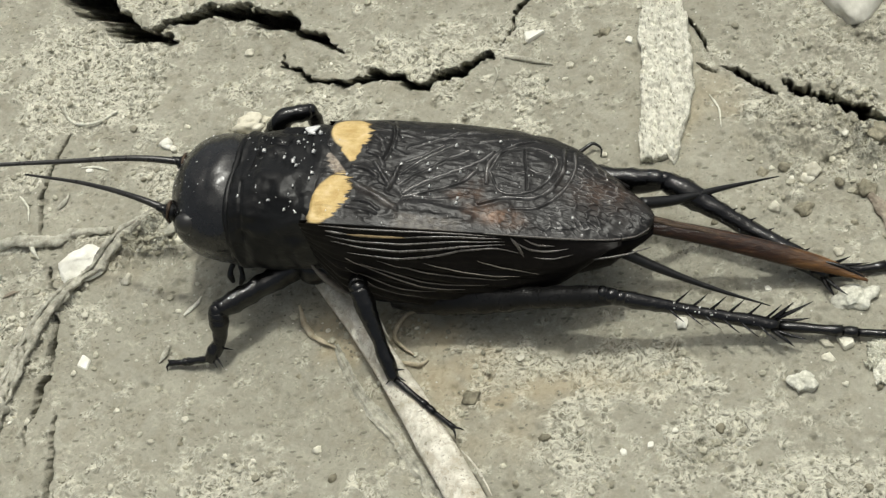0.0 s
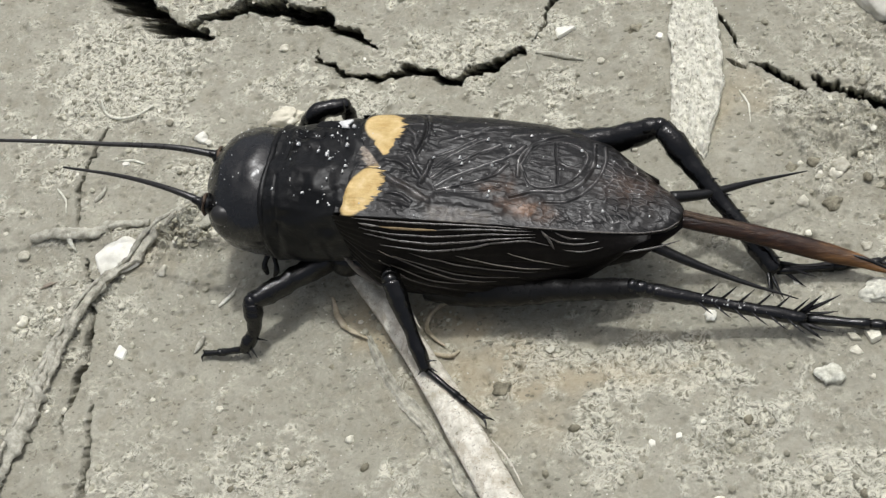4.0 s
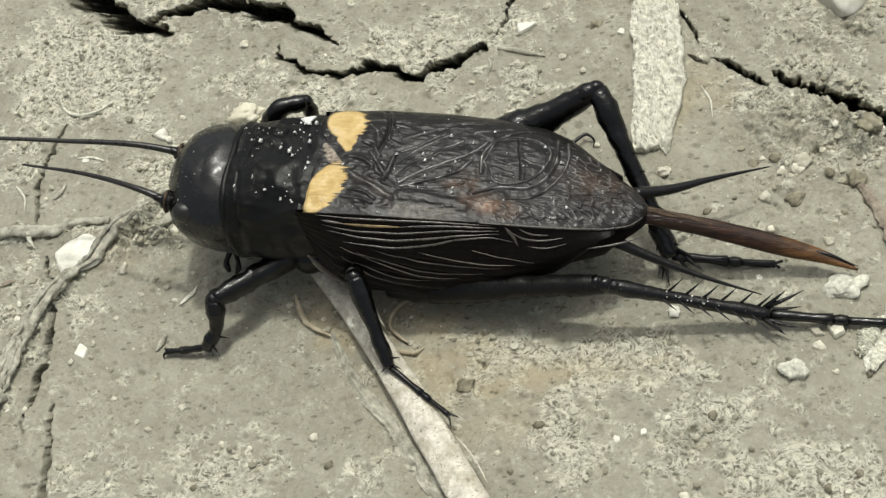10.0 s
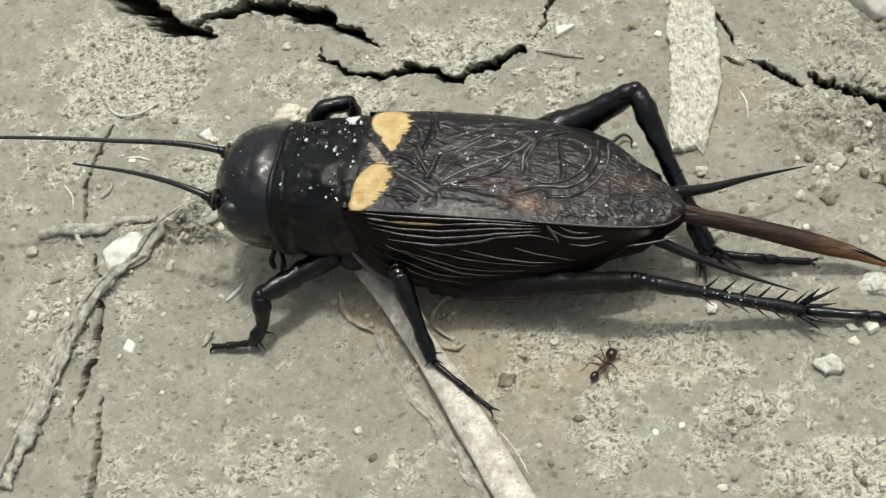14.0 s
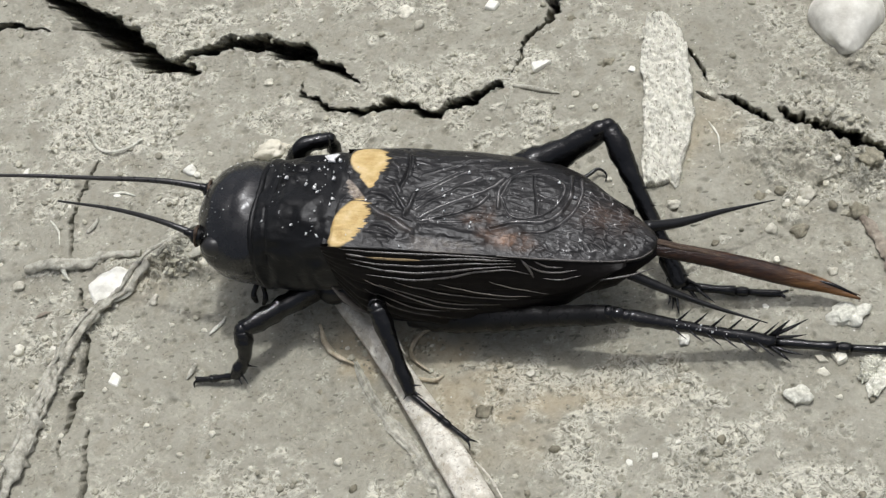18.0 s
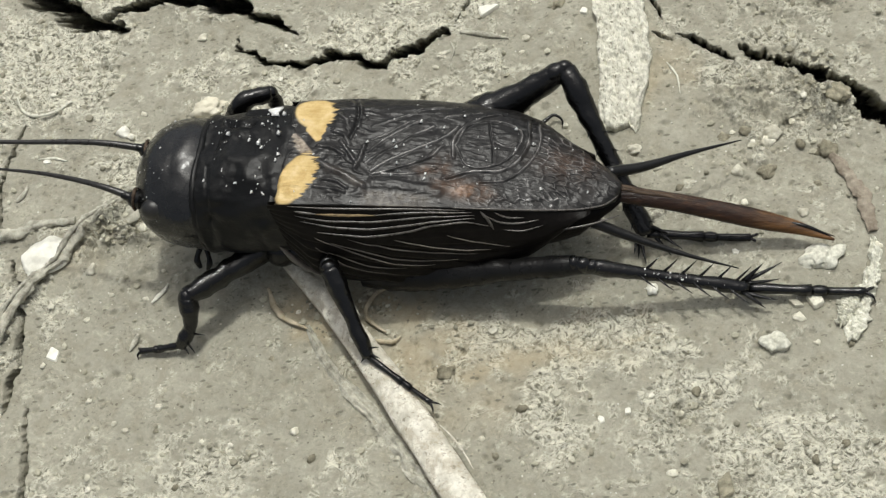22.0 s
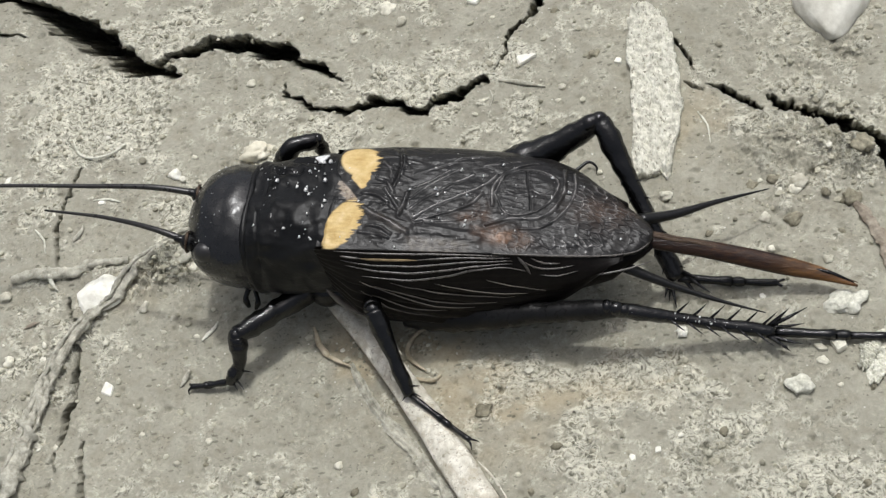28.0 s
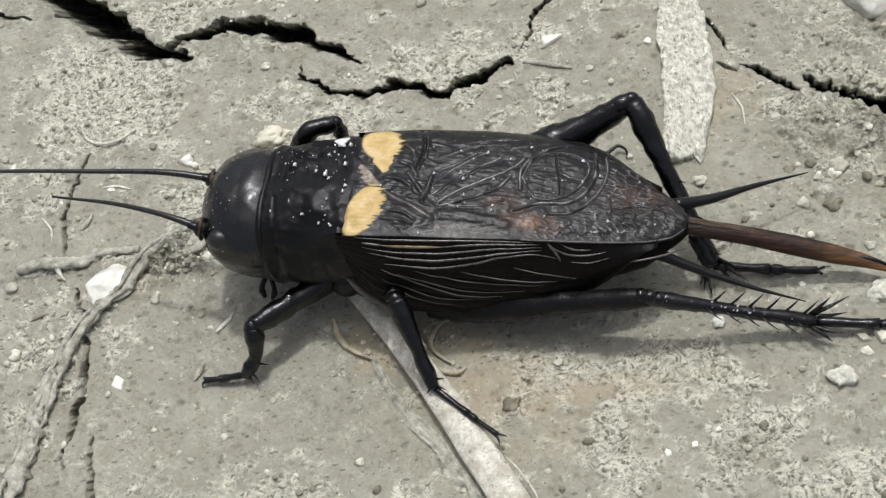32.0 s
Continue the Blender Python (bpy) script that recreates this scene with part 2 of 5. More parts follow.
GREYSTEM = plain("weathered_stem", (0.17, 0.162, 0.125), (0.62, 0.6, 0.5), 1.8, 0.92, 0.1, 3.6)
MUDDY = plain("muddy_straw", (0.2, 0.192, 0.148), (0.62, 0.605, 0.5), 1.6, 0.92, 0.1, 3.0)
BARK = plain("pale_bark", (0.38, 0.372, 0.29), (0.84, 0.83, 0.72), 3.4, 0.95, 0.09, 3.6)


def wood_material():
    m = Nodes("pale_grey_wood", 0.95, 0.2)
    along = m.stretch(1.0, 0.5, 1.0)
    fine = m.noise(3.6, 6.0, 0.7, along, 0.8)
    c = m.ramp(fine, (0.3, (0.28, 0.267, 0.205)), (0.42, (0.54, 0.525, 0.435)), (0.62, (0.77, 0.755, 0.65)))
    pits = m.ramp(m.noise(5.5, 4.0, 0.6, along), (0.34, 1.0), (0.41, 0.0))
    m.color(m.mix(m.math("MULTIPLY", pits, 0.8), c, (0.17, 0.155, 0.11)))
    n = m.bump(fine, 0.12, 0.9)
    m.bump(m.noise(1.6, 4.0, 0.6, m.stretch(1.6, 0.3, 1.0)), 0.14, 0.9, n)
    return m.mat


WOOD = wood_material()
WHITE = plain("white_shell_chalk", (0.68, 0.66, 0.56), (0.93, 0.92, 0.83), 1.4, 0.85, 0.09)
CHALK = plain("dusty_white_stone", (0.42, 0.4, 0.33), (0.8, 0.785, 0.7), 0.5, 0.9, 0.1, 1.6)
STONE = plain("pale_stone", (0.42, 0.395, 0.31), (0.88, 0.86, 0.74), 2.4, 0.92, 0.09, 3.4, by_object=True)
PINK = plain("pinkish_stone", (0.55, 0.51, 0.39), (0.82, 0.78, 0.64), 0.9, 0.9, 0.08)
DARKSTONE = plain("grey_brown_stone", (0.1, 0.091, 0.066), (0.42, 0.39, 0.29), 2.2, 0.92, 0.09, 2.8, by_object=True)
TANLEAF = plain("tan_leaf_scrap", (0.3, 0.25, 0.16), (0.62, 0.55, 0.41), 1.6, 0.85, 0.12, 3.0)
LEAF = plain("brown_dry_leaf", (0.13, 0.1, 0.072), (0.4, 0.355, 0.28), 1.2, 0.8, 0.05)
ANT = chitin("dark_brown_ant", (0.02, 0.01, 0.006), 0.25, 0.55, 8.0, 0.008)
ANTRED = chitin("reddish_ant_thorax", (0.055, 0.024, 0.013), 0.35, 0.5, 8.0, 0.01)


def crumb_material():
    m = Nodes("mud_crumbs", 0.92, 0.2)
    m.color(m.mix(1.0, m.ramp(m.island(), (0.0, (0.24, 0.226, 0.17)), (0.6, (0.4, 0.382, 0.294)), (0.9, (0.52, 0.5, 0.4)), (1.0, (0.72, 0.7, 0.6))),
                  m.ramp(m.noise(4.0, 4.0), (0.3, 0.8), (0.7, 1.15)), "MULTIPLY"))
    m.bump(m.noise(9.0, 4.0), 0.03)
    return m.mat


def ovipositor_material():
    m = Nodes("brown_ovipositor", 0.3, 0.35)
    along = m.stretch(0.2, 3.0, 3.0)
    c = m.ramp(m.noise(1.2, 4.0, 0.6, along), (0.3, (0.009, 0.0042, 0.0024)), (0.55, (0.034, 0.0145, 0.0065)), (0.8, (0.1, 0.05, 0.023)))
    gold = m.ramp(m.noise(1.0, 4.0, 0.6, along), (0.3, (0.03, 0.013, 0.005)), (0.55, (0.16, 0.075, 0.022)), (0.8, (0.38, 0.21, 0.08)))
    c = m.mix(m.ramp(m.attr("tip"), (0.6, 0.0), (0.85, 0.85), (0.97, 0.9), (1.0, 0.3)), c, gold)
    m.color(m.mix(1.0, c, m.ramp(m.attr("tip"), (0.0, (0.35, 0.33, 0.32)), (0.3, (0.8, 0.75, 0.7)), (0.7, (1.0, 1.0, 1.0))), "MULTIPLY"))
    m.bump(m.noise(2.6, 4.0, 0.6, along), 0.06)
    return m.mat


def wing_material():
    m = Nodes("black_brown_forewing", 0.4, 0.4)
    vein = m.attr("vein")
    base = m.ramp(m.noise(0.8, 4.0), (0.3, (0.007, 0.0067, 0.0064)), (0.75, (0.017, 0.0158, 0.0146)))
    brown = m.mix(m.ramp(m.noise(1.6, 5.0, 0.65), (0.38, 0.0), (0.66, 1.0)), (0.024, 0.014, 0.009), (0.17, 0.088, 0.045))
    c = m.mix(m.attr("brown"), base, brown)
    # wet highlights of the vein crests, painted in as pale grey
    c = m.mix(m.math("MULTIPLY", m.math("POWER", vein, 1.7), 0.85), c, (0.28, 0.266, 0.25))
    ochre = m.ramp(m.noise(1.3, 5.0, 0.65), (0.3, (0.42, 0.28, 0.1)), (0.52, (0.57, 0.42, 0.19)), (0.7, (0.66, 0.52, 0.29)))
    c = m.mix(m.attr("pale"), c, m.mix(m.ramp(m.noise(2.5, 4.0), (0.4, 0.0), (0.65, 1.0)), (0.1, 0.073, 0.054), (0.4, 0.345, 0.27)))
    c = m.mix(m.attr("ochre"), c, ochre)
    m.color(c)
    r = m.math("ADD", m.ramp(m.noise(1.9, 4.0), (0.3, 0.26), (0.7, 0.4)), m.math("MULTIPLY", m.attr("ochre"), 0.2))
    m.rough(m.math("SUBTRACT", r, m.math("MULTIPLY", vein, 0.16)))
    m.link(m.math("SUBTRACT", m.math("ADD", 0.3, m.math("MULTIPLY", vein, 0.9)), m.math("MULTIPLY", m.attr("ochre"), 0.2)), m.b.inputs["Specular IOR Level"])
    n = m.bump(m.noise(1.1, 5.0, 0.6, m.stretch(0.45, 2.2, 1.0), 0.8), 0.06, 0.9)
    m.bump(m.noise(7.0, 5.0, 0.6), 0.02, 0.8, n)
    return m.mat


CRUMB, OVI, WING = crumb_material(), ovipositor_material(), wing_material()
OVI_TOP = plain("dusty_ovipositor_valve", (0.01, 0.006, 0.004), (0.11, 0.075, 0.05), 1.3, 0.36, 0.06, 3.0, 0.2, (0.5, 3.0, 3.0))


# ---------------------------------------------------------------- noise in plan
TABLE = np.random.RandomState(7).uniform(-1, 1, (256, 256))


def vnoise(x, y, seed=0):
    xi, yi = np.floor(x).astype(int), np.floor(y).astype(int)
    fx, fy = x - xi, y - yi
    fx, fy = fx * fx * (3 - 2 * fx), fy * fy * (3 - 2 * fy)

    def g(i, j):
        return TABLE[(i + seed * 37) & 255, (j + seed * 91) & 255]

    return (g(xi, yi) * (1 - fx) + g(xi + 1, yi) * fx) * (1 - fy) + (g(xi, yi + 1) * (1 - fx) + g(xi + 1, yi + 1) * fx) * fy


def fbm(x, y, scale, octaves=4, seed=0, gain=0.55):
    out, a = 0.0, 1.0
    for k in range(octaves):
        c, s = math.cos(k * 1.1), math.sin(k * 1.1)
        out = out + a * vnoise((c * x + s * y) * scale, (c * y - s * x) * scale, seed + k)
        scale, a = scale * 2.03, a * gain
    return out


def smoothstep(a, b, x):
    t = np.clip((x - a) / (b - a), 0, 1)
    return t * t * (3 - 2 * t)


# ---------------------------------------------------------------- mesh helpers
def data(name, verts, faces, mat, smooth=True, attrs=None):
    me = bpy.data.meshes.new(name)
    me.from_pydata([tuple(c * MM for c in v) for v in verts], [], [tuple(f) for f in faces])
    me.materials.append(mat)
    me.polygons.foreach_set("use_smooth", [smooth] * len(me.polygons))
    for key, values in (attrs or {}).items():
        me.attributes.new(key, "FLOAT", "POINT").data.foreach_set("value", np.asarray(values, dtype=np.float32))
    me.validate()
    return me


def part(name, vf, mat, parent=None, label="", smooth=True, attrs=None, at=None):
    """One mesh object; under a parent it is a part of it. at: its pose, in metres."""
    ob = new(name, data(name, vf[0], vf[1], mat, smooth, attrs))
    if parent is not None:
        ob.parent = parent
    if at is not None:
        ob.matrix_basis = at
    return tagged(ob, label)


def at_mm(x, y, z, rx=0, ry=0, rz=0):
    return pose(x * MM, y * MM, z * MM, rx, ry, rz)


def curve_points(pts, n):
    """A smooth line of n points through the given ones."""
    p = np.array(pts, float)
    s = np.r_[0, np.cumsum(np.linalg.norm(np.diff(p, axis=0), axis=1))]
    u = np.linspace(0, s[-1], n)
    if len(p) < 3:
        return np.stack([np.interp(u, s, p[:, k]) for k in range(p.shape[1])], 1)
    m = np.gradient(p, s, axis=0)
    i = np.clip(np.searchsorted(s, u, "right") - 1, 0, len(p) - 2)
    h = (s[i + 1] - s[i])[:, None]
    t = (u[:, None] - s[i][:, None]) / h
    return (2 * t**3 - 3 * t**2 + 1) * p[i] + (t**3 - 2 * t**2 + t) * h * m[i] + (3 * t**2 - 2 * t**3) * p[i + 1] + (t**3 - t**2) * h * m[i + 1]


def tube(pts, radii, n=16, seg=10, flat=1.0, up=(0, 0, 1), wobble=0.0, seed=0, cap=True):
    """A tapered tube round a smooth line; radii along it; flat: height over width."""
    c = curve_points(pts, n)
    r = np.interp(np.linspace(0, 1, n), np.linspace(0, 1, len(radii)), radii)
    tan = np.gradient(c, axis=0)
    tan /= np.linalg.norm(tan, axis=1)[:, None]
    side = np.cross(tan, np.array(up, float))
    side /= np.linalg.norm(side, axis=1)[:, None] + 1e-9
    top = np.cross(side, tan)
    verts, faces = [], []
    turn = np.arange(seg) * 2 * math.pi / seg
    run = np.r_[0, np.cumsum(np.linalg.norm(np.diff(c, axis=0), axis=1))][:, None]
    bumps = fbm(run * 1.9 + np.cos(turn)[None] * 0.8 + seed * 5.3, np.sin(turn)[None] * 0.8 + 0 * run + seed * 2.9, 1.0, 3, seed) if wobble else np.zeros((n, seg))
    for k in range(n):
        for j in range(seg):
            a = 2 * math.pi * j / seg
            w = r[k] * (1 + wobble * bumps[k, j])
            verts.append(c[k] + side[k] * math.cos(a) * w + top[k] * math.sin(a) * w * flat)
    for k in range(n - 1):
        for j in range(seg):
            q = (j + 1) % seg
            faces.append((k * seg + j, k * seg + q, (k + 1) * seg + q, (k + 1) * seg + j))
    if cap:
        for k, order in ((0, -1), (n - 1, 1)):
            verts.append(c[k])
            b = len(verts) - 1
            for j in range(seg):
                f = (k * seg + j, k * seg + (j + 1) % seg, b)
                faces.append(f[::order])
    return verts, faces


def join(*vfs):
    verts, faces = [], []
    for v, f in vfs:
        o = len(verts)
        verts += list(v)
        faces += [tuple(i + o for i in g) for g in f]
    return verts, faces


def ball(center, radii, nu=18, nv=12, warp=None, power=1.0):
    verts, faces = [], []
    for i in range(nv + 1):
        th = math.pi * i / nv
        for j in range(nu):
            ph = 2 * math.pi * j / nu
            d = [math.sin(th) * math.cos(ph), math.sin(th) * math.sin(ph), math.cos(th)]
            if power != 1.0:
                d = [math.copysign(abs(v) ** power, v) for v in d]
            p = np.array([c + r * v for c, r, v in zip(center, radii, d)])
            verts.append(warp(p) if warp else p)
    for i in range(nv):
        for j in range(nu):
            q = (j + 1) % nu
            faces.append((i * nu + j, (i + 1) * nu + j, (i + 1) * nu + q, i * nu + q))
    return verts, faces


def rock(radii, seed, rough=0.25, sub=2):
    """An angular uneven stone round the origin."""
    bm = bmesh.new()
    bmesh.ops.create_icosphere(bm, subdivisions=sub, radius=1.0)
    off = Vector((seed * 3.1, seed * 1.7, seed * 0.9))
    for v in bm.verts:
        k = 1 + rough * noise.noise(v.co * 1.3 + off) * 1.6 + rough * 0.5 * noise.noise(v.co * 3.7 + off) + rough * 0.3 * noise.noise(v.co * 8.0 + off)
        v.co = Vector((v.co.x * radii[0] * k, v.co.y * radii[1] * k, v.co.z * radii[2] * k))
    bm.verts.index_update()
    out = [tuple(v.co) for v in bm.verts], [tuple(v.index for v in f.verts) for f in bm.faces]
    bm.free()
    return out


def chip_shape(a, b, c, corners, seed):
    """An angular flat chip with a sloped, slightly uneven rim."""
    rng = np.random.RandomState(seed)
    ring_ = []
    for k in range(corners):
        t = 2 * math.pi * (k + rng.uniform(-0.22, 0.22)) / corners
        for dt in (-0.12, 0.12):
            ring_.append((math.cos(t + dt), math.sin(t + dt)))
    n = len(ring_)
    verts = [(a * x * f, b * y * f, z + c * rng.uniform(-0.12, 0.12)) for f, z in ((0.96, -c), (1.0, 0.1 * c), (0.86, c)) for x, y in ring_]
    faces = [(l * n + j, l * n + (j + 1) % n, (l + 1) * n + (j + 1) % n, (l + 1) * n + j) for l in (0, 1) for j in range(n)]
    return verts, faces + [tuple(range(n))[::-1], tuple(2 * n + j for j in range(n))]


def aim(a, b, roll=0.0):
    """The pose at a (mm) whose x axis points at b and whose z axis stays as upright as it can."""
    x = (Vector(b) - Vector(a)).normalized()
    y = Vector((0, 0, 1)).cross(x).normalized()
    z = x.cross(y)
    m = Matrix((x, y, z)).transposed().to_4x4() @ Matrix.Rotation(radians(roll), 4, "X")
    return Matrix.Translation(Vector(a) * MM) @ m


# ---------------------------------------------------------------- ground relief
# Cracks: line in plan, half width along it, depth.
CRACKS = [
    ([(-41, 31.5), (-35.5, 30.7), (-32.9, 30.2), (-29.7, 27.8), (-26.5, 25.2), (-23.9, 22.4), (-20.9, 21.4)], [0.12, 0.22, 0.4, 0.78, 1.2, 0.8, 0.15], 3.2),
    ([(-22.9, 22.5), (-20.3, 23.2), (-17.3, 23.4), (-14.3, 22.0), (-11.8, 20.0), (-10.0, 18.6)], [0.3, 0.45, 0.66, 0.7, 0.4, 0.05], 2.6),
    ([(-13.6, 19.3), (-13.4, 18.2), (-12.2, 17.0), (-9.8, 16.1), (-7.9, 16.7), (-6.4, 16.1), (-5.9, 15.5), (-3.8, 15.6), (-0.9, 17.0)], [0.04, 0.12, 0.22, 0.3, 0.36, 0.36, 0.36, 0.42, 0.34], 2.2),
    ([(0.0, 17.9), (1.2, 20.9), (2.7, 22.2), (3.3, 24.3), (4.8, 24.9), (6.8, 25.9), (10.0, 26.4), (15, 30)], [0.05, 0.16, 0.2, 0.4, 0.45, 0.5, 0.5, 0.5], 2.4),
    ([(12.7, 14.0), (13.3, 13.5), (14.9, 12.4), (15.9, 11.3)], [0.05, 0.17, 0.24, 0.1], 1.6),
    ([(16.3, 12.2), (17.0, 11.4), (18.2, 10.6), (20.4, 9.8), (21.9, 7.9), (23.3, 6.0), (27, 2.5)], [0.08, 0.27, 0.33, 0.4, 0.52, 0.62, 0.7], 2.4),
    ([(10.9, 17.9), (11.4, 17.3), (11.9, 16.0), (12.2, 15.1)], [0.05, 0.1, 0.12, 0.05], 0.8),
    ([(11.4, 14.4), (11.9, 13.9), (12.6, 13.5)], [0.04, 0.11, 0.03], 0.7),
    ([(-27.0, 14.8), (-27.8, 12.0), (-28.2, 9.5), (-27.9, 7.0)], [0.05, 0.1, 0.12, 0.05], 0.7),
    ([(-26.9, 4.6), (-26.3, 2.5), (-26.0, -0.2), (-26.0, -2.4), (-26.2, -4.2), (-26.6, -5.6)], [0.06, 0.2, 0.2, 0.24, 0.26, 0.05], 0.7),
    ([(-25.0, -5.4), (-25.2, -7.2), (-24.9, -9.5), (-25.0, -13)], [0.04, 0.14, 0.2, 0.18], 0.5),
    ([(-26.8, -6.0), (-26.6, -7.6)], [0.08, 0.03], 0.8),
    ([(-38, 27.9), (-35.0, 27.7), (-33.4, 27.4), (-32.0, 26.9)], [0.3, 0.2, 0.16, 0.04], 1.4),
]

# Crusted, grainy patches: centre, radii, strength.
CRUST = [(-26, 19, 7, 5, 1.0), (-30, 13, 4, 5, 0.5), (-13, 14, 4, 3, 0.8), (-4, 18, 7, 3, 0.7), (-8, 26, 6, 4, 0.6), (-19, 9, 3, 4, 0.8), (-22, 25, 9, 5, 0.45),
         (0, -6, 5, 2.4, 1.0), (6, -6.3, 6, 2.2, 1.0), (4, -10, 2.0, 4, 0.8), (10.5, -10.5, 3.4, 2.6, 0.9), (15, -15, 6, 3, 1.0), (-7.5, -3.2, 1.6, 2.4, 0.6),
         (17, 13.5, 4, 5, 0.5), (20, 8, 4, 5, 0.7), (20, 18, 5, 7, 0.5), (-27, 0, 4, 5, 0.6), (-15, -10, 5, 3, 0.5), (-20, -12, 6, 4, 0.4), (5, 21, 4, 3, 0.3), (14, 1, 3, 3, 0.3), (-6, -14, 5, 5, 0.35), (-12, 30, 6, 3, 0.6), (-21.5, 6.2, 2, 1.4, 1.0), (-25.2, 2.8, 1.6, 1.6, 0.9),
         (-27, -0.5, 1.3, 2, 0.9), (-28.4, -4, 1.2, 2.5, 0.8), (-18, 10, 3, 2, 0.7), (-29, 18, 5, 6, 0.6), (-16, 17, 5, 2, 0.5), (0, 13, 4, 2.5, 0.5), (3, 27, 6, 4, 0.5)]
DARKS = [(19, 3.5, 5.0, 4.5, 0.35), (17, 13.5, 5, 4, 0.4), (21, 8, 7, 7, 0.35), (23, -5, 6, 8, 0.3), (6, -15, 7, 3, 0.22), (-11, -7, 4, 3, 0.25), (20, 22, 7, 5, 0.3), (19, 10.2, 2.6, 2.2, 0.8), (21.5, 6.5, 2.2, 2.2, 0.7), (20, 16, 2.2, 1.6, 0.9), (10.3, -11, 1.8, 1.6, 0.6), (-1.9, -6.6, 0.5, 0.4, 0.9), (-19.5, -9.8, 2.5, 1.3, 0.45), (17.5, 20, 3, 3, 0.4), (12, -15.3, 0.9, 1.3, 0.9)]
TANS = [(1.0, -6.0, 6, 1.8, 1.0), (-1.5, -3.8, 3, 1.2, 0.9), (-9.6, -1.2, 1.6, 1.6, 1.0), (-5.0, -2.0, 1.6, 2.0, 1.0), (-3.0, -4.6, 3.0, 1.4, 1.0), (7.4, -4.8, 0.9, 0.5, 1.0), (11.6, 11, 1.2, 2.4, 0.7), (-23, 4.6, 3, 1.2, 0.5), (0, -9.5, 3, 2, 0.5)]

RUBBLE = [(16.0, 8.6, 2.0, 1.6, 0.9), (17.6, 6.6, 1.8, 2.2, 0.9), (19, 10.2, 2.6, 2.2, 0.8), (21.5, 6.5, 2.2, 2.2, 0.7), (20, 16, 2.2, 1.6, 0.9), (17.0, 14.6, 2.4, 1.8, 0.6), (10.3, -11, 1.8, 1.6, 0.6)]
DARKS += RUBBLE[:2] + RUBBLE[5:6]

MOUNDS = [  # low crusted banks: line in plan, half width, height
    ([(-18.9, 8.2), (-20.6, 6.9), (-21.6, 6.0)], 0.9, 0.7), ([(-19.4, 5.7), (-20.6, 5.5), (-22.0, 5.0)], 0.8, 0.9), ([(-19.2, 6.6), (-20.4, 6.4)], 0.7, 0.7), ([(-25.4, 2.6), (-26.6, 1.4), (-27.6, -0.8), (-28.3, -4.0)], 0.8, 0.5), ([(-30.4, 6.4), (-27.4, 6.4), (-23.2, 6.7)], 0.45, 0.2),
    ([(14.5, 10.6), (16.4, 10.2), (18.6, 9.2), (20.6, 7.0)], 1.1, 0.45), ([(16.6, 13.0), (18.6, 12.4), (20.6, 11.0)], 0.8, 0.3), ([(16.0, 5.6), (16.5, 4.0)], 0.5, 0.35), ([(20.3, 8.2), (20.8, 6.6)], 0.7, 0.5), ([(15.0, 8.6), (15.4, 7.4)], 0.5, 0.3),
]


def blobs(x, y, table, seed):
    wx, wy = fbm(x, y, 0.35, 3, seed) * 1.5, fbm(x, y, 0.35, 3, seed + 9) * 1.5
    out = np.zeros_like(x)
    for cx, cy, rx, ry, s in table:
        d = ((x + wx - cx) / rx) ** 2 + ((y + wy - cy) / ry) ** 2
        out = np.maximum(out, s * np.exp(-d * 1.2))
    return out


def relief(x, y):
    """Height of the mud, in millimetres, and the share of crust at plan points."""
    near = np.clip(1.4 - np.hypot(x + 4, y - 5) / 60, 0, 1)
    crust = blobs(x, y, CRUST, 3)
    crust = smoothstep(0.16, 0.62, crust + 0.3 * fbm(x, y, 0.9, 5, 21, 0.65))
    z = 0.25 * fbm(x, y, 0.09, 3, 1) + 0.05 * fbm(x, y, 0.5, 3, 5)
    ridged = 1 - np.abs(fbm(x + 0.3 * fbm(x, y, 0.9, 2, 33), y, 1.7, 3, 31))
    z = z + crust * (0.17 * ridged**2 - 0.06 + 0.08 * fbm(x, y, 3.3, 2, 35)) + 0.02 * fbm(x, y, 2.4, 3, 39) + 0.04 * fbm(x, y, 1.1, 2, 43)
    rubble = blobs(x, y, RUBBLE, 41)
    block = np.floor(2.2 * fbm(x, y, 0.75, 2, 83) + 0.35 * fbm(x, y, 3.0, 2, 85)) / 2.2
    z = z + rubble * (0.4 * fbm(x, y, 1.2, 4, 81, 0.6) + 0.35 * block + 0.1)
    wx, wy = x + 0.35 * fbm(x, y, 0.9, 3, 91), y + 0.35 * fbm(x, y, 0.9, 3, 93)
    for line, half, high in MOUNDS:
        bank = np.zeros_like(x)
        inside = (np.abs(x - line[0][0]) < 14) & (np.abs(y - line[0][1]) < 16)
        p = np.array(line, float)
        best = np.full(x[inside].shape, 9.0)
        for a, b in zip(p[:-1], p[1:]):
            d = b - a
            t = np.clip(((wx[inside] - a[0]) * d[0] + (wy[inside] - a[1]) * d[1]) / (d @ d), 0, 1)
            best = np.minimum(best, np.hypot(wx[inside] - a[0] - t * d[0], wy[inside] - a[1] - t * d[1]))
        bank[inside] = np.exp(-((best / half) ** 2))
        z = z + bank * high * (0.6 + 0.7 * fbm(x, y, 1.5, 4, 95, 0.65))
        crust = np.maximum(crust, smoothstep(0.25, 0.75, bank))
    return z * near, crust * smoothstep(0.1, 0.5, near)


